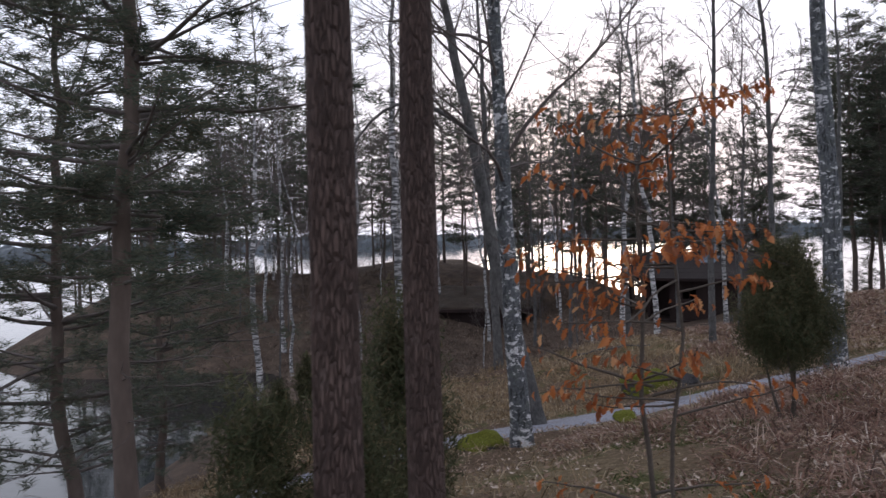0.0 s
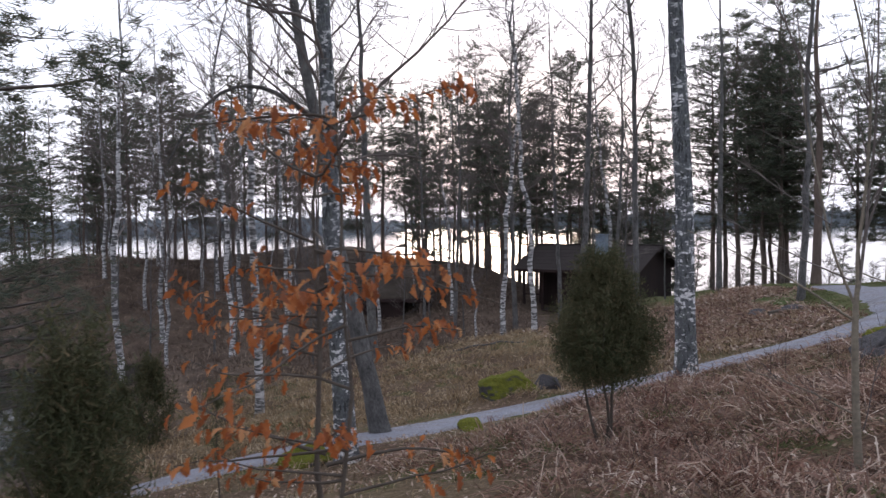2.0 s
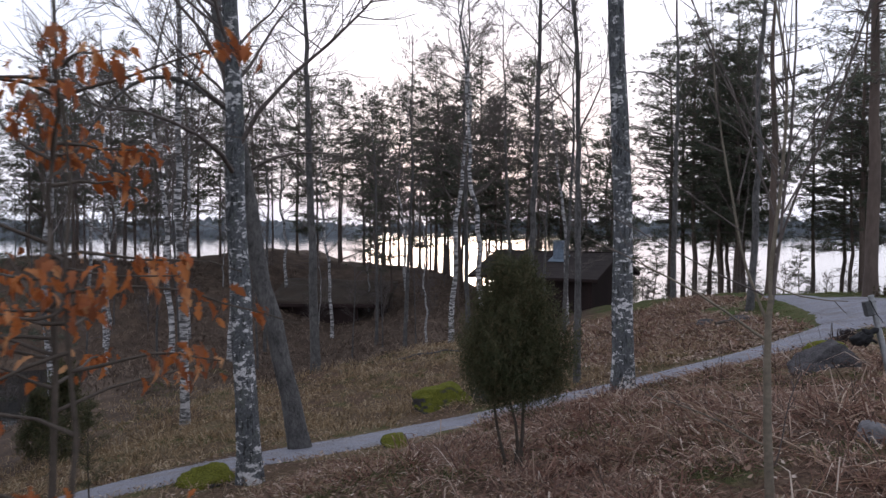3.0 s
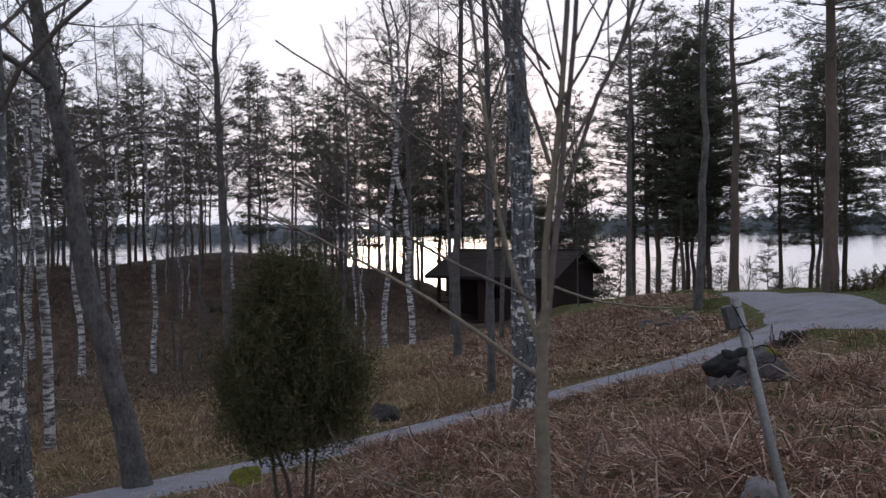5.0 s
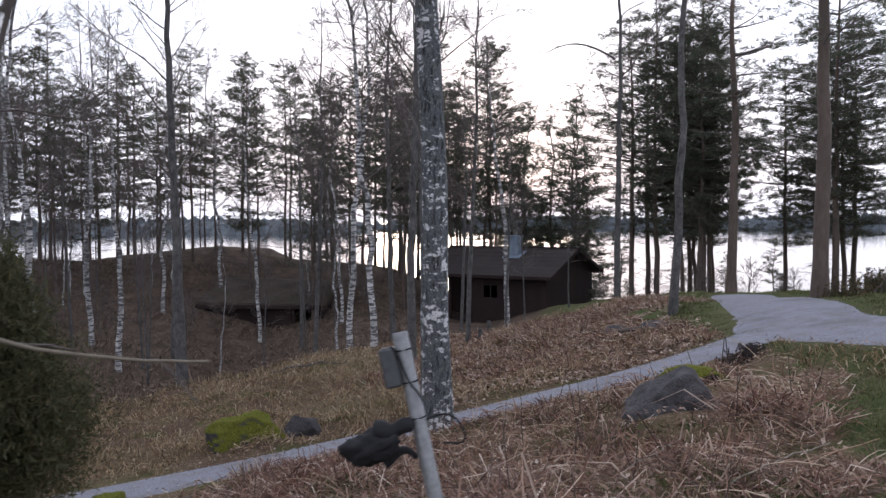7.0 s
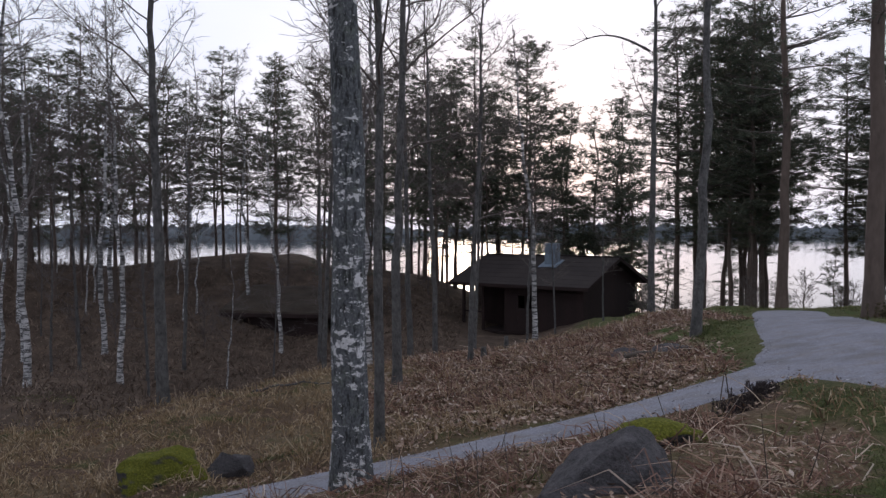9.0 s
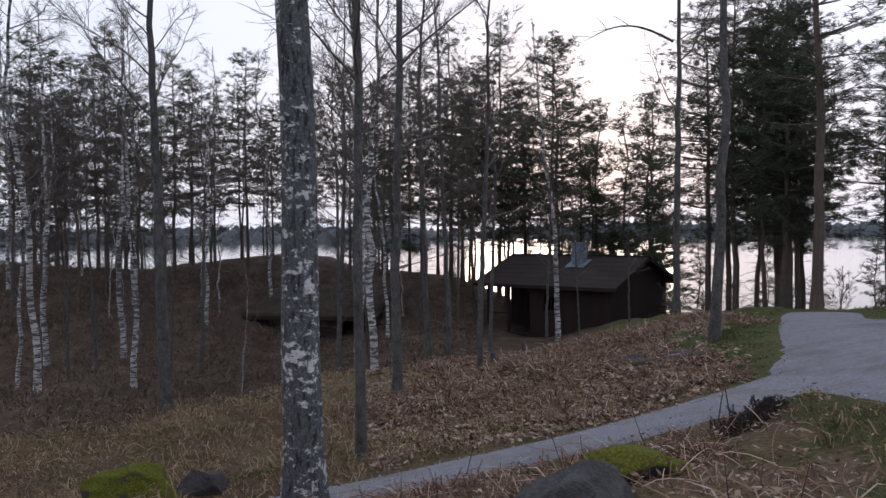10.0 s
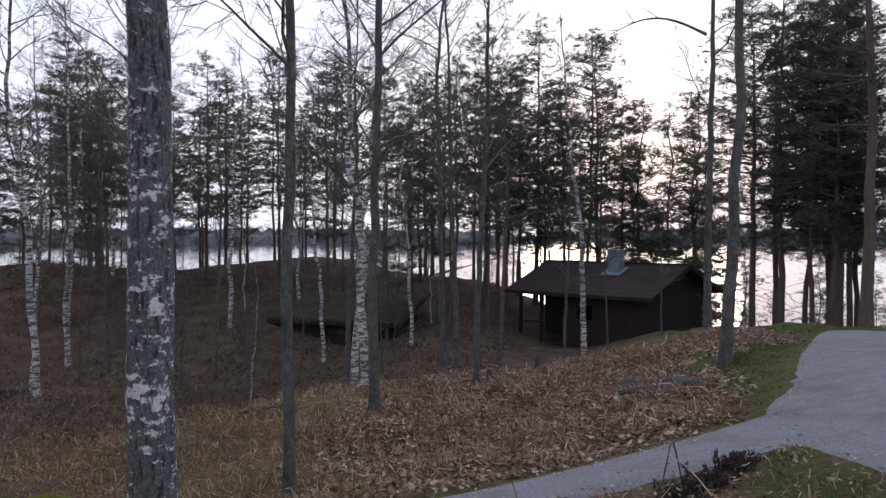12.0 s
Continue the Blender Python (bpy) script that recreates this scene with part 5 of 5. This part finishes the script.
# ---- sticks and logs on the ground ----
def stick(pts, r0, r1, label, mat, name="fallen_branch"):
    p = np.array(pts, float)
    n = 10
    t = np.linspace(0, 1, len(p))
    q = np.column_stack([np.interp(np.linspace(0, 1, n), t, p[:, k]) for k in range(2)])
    lift = np.interp(np.linspace(0, 1, n), t, p[:, 2])
    z = ground(q[:, 0], q[:, 1]) + lift
    rng = np.random.default_rng(int(abs(p[0, 0] * 100)))
    g = Geo()
    g.tube(np.column_stack([q + rng.normal(0, 0.012, q.shape), z]), np.linspace(r0, r1, n), 7)
    return tagged(g.part(name, mat), label, "branch")


stick([(8.6, 20.6, 0.06), (9.6, 20.9, 0.05)], 0.05, 0.04, "short dark log lying in the leaf litter", M_OAK_STEM, "log")
stick([(1.3, 13.2, 0.05), (1.9, 13.6, 0.22), (2.1, 13.7, 0.05)], 0.014, 0.006, "pale broken stick beside the path", M_ROWAN)
stick([(1.55, 12.2, 0.02), (2.5, 13.5, 0.16)], 0.014, 0.006, "pale dead branch leaning over the grass", M_ROWAN)
stick([(6.6, 9.6, 0.08), (7.5, 10.3, 0.10)], 0.008, 0.005, "straw-coloured dead stalk in the bracken", M_ROWAN)
stick([(6.0, 9.9, 0.05), (6.8, 11.0, 0.12)], 0.007, 0.004, "pale dead stalk in the bracken", M_ROWAN)
stick([(5.0, 24.0, 0.05), (6.4, 23.2, 0.1)], 0.03, 0.015, "grey fallen branch in the meadow", M_ALDER)
stick([(1.0, 25.5, 0.1), (3.0, 24.2, 0.05)], 0.03, 0.015, "thin fallen branch in the dry grass", M_ALDER)
for x, y, h in ((6.25, 25.8, 0.35), (6.9, 31.5, 0.5)):
    g = Geo()
    g.tube(np.array([(0, 0, -0.2), (0, 0, 0.05), (0.01, 0, h * 0.7), (0.0, 0.01, h)]), (0.10, 0.085, 0.07, 0.065), 10)
    ob = g.part("tree_stump", M_ALDER)
    ob.matrix_basis = pose(x, y, gz(x, y))
    tagged(ob, "short dark tree stump in the grass", "stump")
g = Geo()
g.tube(np.array([(8.62, 15.3, -0.03), (8.67, 15.37, 0.2), (8.71, 15.43, 0.36), (8.735, 15.47, 0.37), (8.78, 15.54, 0.2), (8.83, 15.62, -0.03)]) + np.array([0, 0, gz(8.72, 15.45)]), np.full(6, 0.006), 6)
tagged(g.part("bent_stalk", M_OAK_STEM), "dead stalk bent over into a sharp arch", "stalk")


# ---- ground cover ----
def scatter(n, x0, x1, y0, y1, rng, keep):
    x, y = rng.uniform(x0, x1, n), rng.uniform(y0, y1, n)
    k = keep(x, y) & (path_gap(x, y) > rng.normal(0.10, 0.10, n))
    x, y = x[k], y[k]
    z = ground(x, y)
    k = z > WATER_Z
    return np.column_stack([x[k], y[k], z[k]])


def cover(name, mat, pts, rng, length, width, up, label, category, spread=1.0, sink=0.02, bend=0.0):
    n = len(pts)
    d = np.column_stack([rng.normal(0, spread, n), rng.normal(0, spread, n), np.abs(rng.normal(up, up * 0.5, n)) + 0.05])
    d /= np.linalg.norm(d, axis=1)[:, None]
    s = np.cross(d, rng.normal(0, 1, (n, 3)))
    s /= np.linalg.norm(s, axis=1)[:, None] + 1e-9
    x, y = pts[:, 0], pts[:, 1]
    clump = 0.75 + 0.45 * np.sin(2.3 * x + 1.7 * np.sin(1.9 * y)) * np.sin(2.7 * y + 1.3 * np.sin(2.2 * x)) + 0.25 * np.sin(6.1 * x + 2 * np.sin(5 * y))
    ln = length * rng.uniform(0.4, 1.3, n) * np.clip(clump, 0.25, 1.5) * np.clip(0.3 + 0.8 * path_gap(x, y), 0.3, 1.0)
    w = width * rng.uniform(0.6, 1.4, n)
    b = pts - np.array([0, 0, sink])
    mid = b + d * (ln * 0.55)[:, None]
    tip = b + d * ln[:, None] + np.column_stack([rng.normal(0, 0.25, n) * ln, rng.normal(0, 0.25, n) * ln, -bend * ln])
    sw = s * w[:, None] / 2
    v = np.stack([b - sw, b + sw, mid + sw * 0.8, mid - sw * 0.8, tip], 1).reshape(-1, 3)
    k = np.arange(n)[:, None] * 5
    g = Geo()
    g.add(v, k + np.array([[0, 1, 2, 3]]))
    g.f.append(k + np.array([[3, 2, 4]]))
    return tagged(g.part(name, mat, smooth=False), label, category, kind="stuff")


rng = np.random.default_rng(91)
near_bank = lambda x, y: ~verge(x, y) & (y < np.interp(x, (-6, -3, 0, 5, 9, 11), (11.5, 12, 13.5, 15.3, 16.5, 18)))
off_rock = lambda x, y: ((x - 7.12) / 0.62) ** 2 + ((y - 12.45) / 0.85) ** 2 > 1


def patchy(x, y, rng):
    """Chance of growth, thick in heaps and thin between them."""
    w = np.sin(1.9 * x + 1.6 * np.sin(1.3 * y)) * np.sin(2.2 * y + 1.4 * np.sin(1.7 * x)) + 0.5 * np.sin(4.7 * x + 3.1 * y)
    return rng.uniform(0, 1, len(x)) < np.clip(0.62 + 0.5 * w, 0.12, 1)


brack = scatter(230000, -2.5, 10.5, 3.0, 17.5, rng, lambda x, y: near_bank(x, y) & off_rock(x, y) & (x > 0.6 + 0.8 * np.sin(y)) & (y > 1.1 * x - 0.2) & patchy(x, y, rng) & ~((x > 8.5) & (y > 13.4)))
cover("dead_bracken", M_BRACKEN, brack, rng, 0.24, 0.008, 0.45, "matted red-brown dead bracken stalks", "bracken", 1.0, 0.01, 0.25)
stalks = scatter(52000, 1.0, 10.0, 3.0, 16.5, rng, lambda x, y: near_bank(x, y) & off_rock(x, y) & (x > 1.5) & (y > 1.1 * x + 0.4) & patchy(x, y, rng) & ~((x > 8.4) & (y > 13.2)))
cover("bracken_stalks", M_BRACKEN, stalks, rng, 0.46, 0.010, 0.65, "pale and red-brown bracken stalks lying crosswise", "bracken", 1.0, 0.01, 0.45)
dry_near = scatter(34000, -9, 10, 2.0, 16.5, rng, lambda x, y: near_bank(x, y) & off_rock(x, y) & (y > 1.1 * x) & ((x < 8.3) | (rng.uniform(0, 1, len(x)) < 0.3)))
cover("dry_grass", M_DRY, dry_near, rng, 0.24, 0.008, 0.9, "tufts of tan dry grass on the slope", "grass", 0.8, 0.02, 0.35)
meadow = scatter(110000, -9, 12, 13, 34, rng, lambda x, y: ~near_bank(x, y) & (y < np.interp(x, (-9, -4, 0, 4, 8, 12), (17.5, 25.5, 31, 33.5, 36.5, 36.5)) + rng.normal(0, 2.6, len(x))) & (rng.uniform(0, 1, len(x)) < 1.15 - (y - 13) / 30) & ~((x > 9.6) & (y > 17.5) & (y < 26)))
cover("meadow_grass", M_DRY, meadow, rng, 0.33, 0.014, 0.95, "dead tan meadow grass beyond the path", "grass", 0.75, 0.02, 0.4)
tussock = scatter(90000, -6, 11, 14, 30, rng, lambda x, y: ~near_bank(x, y) & (np.sin(1.1 * x + 2 * np.sin(0.7 * y)) * np.sin(0.9 * y + 1.5 * np.sin(0.8 * x)) + 0.3 * np.sin(3.7 * x + 2.9 * y) > 0.55) & ~((x > 9.4) & (y > 17.5)))
cover("moss_tussocks", M_GREEN, tussock, rng, 0.12, 0.012, 0.8, "low green moss and grass patches in the meadow", "moss", 0.9, 0.01, 0.3)
mossy = scatter(70000, 0.5, 8.0, 5.0, 15.5, rng, lambda x, y: near_bank(x, y) & off_rock(x, y) & (y > 1.1 * x + 0.6) & (np.sin(1.3 * x + 2 * np.sin(0.9 * y) + 1.0) * np.sin(1.1 * y + 1.5 * np.sin(1.0 * x)) + 0.3 * np.sin(4.1 * x + 3.3 * y) > 0.42))
cover("mossy_grass", M_GREEN, mossy, rng, 0.14, 0.008, 0.8, "olive green grass and moss between the bracken heaps", "grass", 0.9, 0.01, 0.3)
slope_br = scatter(64000, 3.5, 12.5, 17.0, 32, rng, lambda x, y: (~near_bank(x, y)) & (x + 0.25 * (y - 17) > 6 + 1.2 * np.sin(0.8 * y)) & ~((x > 9.8) & (y < 26)))
cover("dead_ferns", M_BRACKEN, slope_br, rng, 0.36, 0.018, 0.5, "flattened brown ferns on the knoll", "bracken", 1.0, 0.01, 0.3)
hollow = scatter(42000, -22, 5, 24, 54, rng, lambda x, y: y > np.interp(x, (-22, -9, -4, 0, 4, 8), (10, 15, 24, 29, 32, 38)) + rng.normal(-0.5, 2.2, len(x)))
cover("hollow_undergrowth", M_UNDER, hollow, rng, 0.45, 0.03, 0.9, "dark brown undergrowth in the hollow and on the hill", "undergrowth", 0.8, 0.02, 0.3)
green = scatter(140000, 6.0, 11.5, 7.0, 17.5, rng, lambda x, y: verge(x, y) & (y > 1.1 * x - 1.6))
cover("green_grass", M_GREEN, green, rng, 0.10, 0.006, 0.9, "short green grass beside the walked trail", "grass", 0.8, 0.01, 0.3)
corner = scatter(36000, 9.0, 13.5, 17.5, 27, rng, lambda x, y: fork_grass(x, y) & (x < 13.5))
cover("verge_grass", M_GREEN, corner, rng, 0.13, 0.010, 0.9, "short green grass along the gravel path", "grass", 0.8, 0.01, 0.3)
bank = scatter(30000, 12.5, 24, 14, 34, rng, lambda x, y: x > 12.4)
cover("bank_grass", M_GREEN, bank, rng, 0.22, 0.014, 0.8, "rough green and brown grass on the bank", "grass", 0.9, 0.02, 0.4)
edge = scatter(110000, -6, 12, 10, 20, rng, lambda x, y: path_gap(x, y) < 0.5)
cover("path_edge_grass", M_GREEN, edge, rng, 0.11, 0.007, 0.8, "green and brown grass fringe along the gravel", "grass", 0.9, 0.01, 0.3)


def litter(name, n, box, keep, size, label, seed):
    r = np.random.default_rng(seed)
    p = scatter(n, *box, r, keep)
    m = len(p)
    a = r.uniform(0, 2 * math.pi, m)
    tilt = r.normal(0, 0.35, (m, 2))
    u = np.column_stack([np.cos(a), np.sin(a), tilt[:, 0]]) * (size * r.uniform(0.5, 1.2, m))[:, None]
    w = np.column_stack([-np.sin(a), np.cos(a), tilt[:, 1]]) * (size * r.uniform(0.25, 0.6, m))[:, None]
    c = p + np.array([0, 0, 0.02]) + np.column_stack([np.zeros((m, 2)), r.uniform(0, 0.06, m)])
    cup = np.array([0, 0, 1.0]) * (size * r.uniform(0.0, 0.3, m))[:, None]
    v = np.stack([c - u + cup, c - 0.2 * u - w, c + 0.25 * u - 0.8 * w, c + u + cup, c + 0.25 * u + 0.8 * w, c - 0.2 * u + w], 1).reshape(-1, 3)
    k = np.arange(m)[:, None] * 6
    g = Geo()
    g.add(v, k + np.array([[0, 1, 5, 0]])[:, :3])
    g.f.append(k + np.array([[1, 2, 4, 5]]))
    g.f.append(k + np.array([[2, 3, 4]]))
    return tagged(g.part(name, M_LITTER, smooth=False), label, "leaves", kind="stuff")


litter("leaf_litter", 15000, (-3, 11, 2, 17.5), lambda x, y: (near_bank(x, y) & (y > 1.1 * x - 0.4)) | (path_gap(x, y) < 0.5), 0.03, "brown fallen leaves on the near slope", 5)
litter("fallen_leaves", 42000, (3, 13, 16.5, 33), lambda x, y: ~near_bank(x, y) & ~fork_grass(x, y) & (x + 0.2 * (y - 17) > 5.2) & patchy(1.3 * x, 1.3 * y, np.random.default_rng(3)), 0.046, "pale and brown fallen leaves on the knoll", 6)

# long fallen bracken stems arching over the heaps
r = np.random.default_rng(37)
spots = scatter(1500, 4.0, 9.2, 6.0, 15.0, r, lambda x, y: near_bank(x, y) & off_rock(x, y) & (y > 1.1 * x + 0.5) & patchy(x, y, r))
g = Geo()
for p in spots:
    a = r.uniform(0, 2 * math.pi)
    g.tube(wander(p + np.array([0, 0, 0.03]), (math.cos(a), math.sin(a), r.uniform(0.15, 0.9)), r.uniform(0.2, 0.55), 5, r, -0.16, 0.10), np.linspace(0.0055, 0.0022, 5) * r.uniform(0.7, 1.3), 4, False)
tagged(g.part("fallen_stems", M_STRAW), "long straw-coloured bracken stems fallen across the slope", "bracken", kind="stuff")

# dark heather beside the path fork
r = np.random.default_rng(14)
for x, y, n, s in ((9.28, 15.85, 60, 0.085), (9.08, 15.60, 60, 0.09), (8.9, 15.36, 50, 0.085), (8.72, 15.12, 34, 0.06)):
    base = new("heather_clump")
    g = Geo()
    for _ in range(n):
        px, py = r.normal(0, 0.11, 2)
        p = wander((px, py, -0.03), (r.normal(0, 0.35), r.normal(0, 0.35), 1), s * r.uniform(0.7, 1.5), 5, r, 0.02, 0.12)
        g.tube(p, np.linspace(0.004, 0.002, 5), 3, False)
        c = np.repeat(p[1:], 5, 0)
        tufts(g, c, r, 3, 0.028, 0.007, 0.5)
    tagged(g.part("sprig_growth", M_HEATHER, base, "", False), kind="stuff")
    base.matrix_basis = pose(x, y, gz(x, y))
    tagged(base, "dark leafless heather clump at the path fork", "heather", "heather clumps")
# dark heath on the bank across the road
for x, y, n in ((13.75, 20.2, 90), (14.5, 21.2, 110), (15.3, 20.6, 110), (14.9, 22.6, 90), (16.2, 22.0, 110), (13.9, 22.0, 70)):
    base = new("heath_shrub")
    g = Geo()
    for _ in range(n):
        px, py = r.normal(0, 0.34, 2)
        p = wander((px, py, -0.05), (r.normal(0, 0.5), r.normal(0, 0.5), 1), 0.34 * r.uniform(0.5, 1.4), 5, r, 0.02, 0.12)
        g.tube(p, np.linspace(0.006, 0.003, 5), 3, False)
        tufts(g, np.repeat(p[1:], 4, 0), r, 3, 0.06, 0.016, 0.5)
    tagged(g.part("sprig_growth", M_HEATH, base, "", False), kind="stuff")
    base.matrix_basis = pose(x, y, gz(x, y))
    tagged(base, "low dark green heath shrub on the grassy bank", "shrub", "heath on the bank")
# tall dead stems standing in the bracken
for k in range(26):
    x, y = r.uniform(4.5, 9.2), r.uniform(8.5, 15.0)
    if verge(np.array([x]), np.array([y]))[0] or path_gap(np.array([x]), np.array([y]))[0] < 0.1 or y < 1.1 * x + 0.8:
        continue
    g = Geo()
    g.tube(wander((0, 0, -0.03), (r.normal(0, 0.15), r.normal(0, 0.15), 1), r.uniform(0.3, 0.65), 5, r, 0.0, 0.06), np.linspace(0.0045, 0.002, 5), 5)
    ob = g.part("dry_stalk", M_OAK_STEM)
    ob.matrix_basis = pose(x, y, gz(x, y))
    tagged(ob, "thin dark dead stalk standing in the bracken", "stalk", "dead stalks")


def pebbles(n, seed):
    """Small loose stones and grit on the gravel."""
    r = np.random.default_rng(seed)
    x, y = r.uniform(-4, 14, n), r.uniform(11.5, 27, n)
    k = path_gap(x, y) < -0.02
    x, y = x[k], y[k]
    z = ground(x, y, False) + 0.012
    m = len(x)
    s = 0.006 + 0.012 * r.uniform(0, 1, m) ** 3
    o = np.array([(1, 0, 0), (0, 1, 0), (-1, 0, 0), (0, -1, 0), (0, 0, 0.7), (0, 0, -0.7)], float)
    v = np.column_stack([x, y, z + 0.4 * s])[:, None] + o[None] * (s[:, None] * r.uniform(0.6, 1.4, (m, 3)))[:, None]
    f = np.array([(0, 1, 4), (1, 2, 4), (2, 3, 4), (3, 0, 4), (1, 0, 5), (2, 1, 5), (3, 2, 5), (0, 3, 5)])
    g = Geo()
    g.add(v.reshape(-1, 3), (np.arange(m)[:, None, None] * 6 + f[None]).reshape(-1, 3))
    return tagged(g.part("loose_gravel", M_PEBBLE, smooth=False), "loose grey grit and pebbles on the path", "gravel", kind="stuff")


M_PEBBLE = island("pebbles", [(0.0, (0.06, 0.06, 0.068)), (0.5, (0.20, 0.20, 0.22)), (1.0, (0.50, 0.50, 0.54))], 0.8)
pebbles(40000, 8)
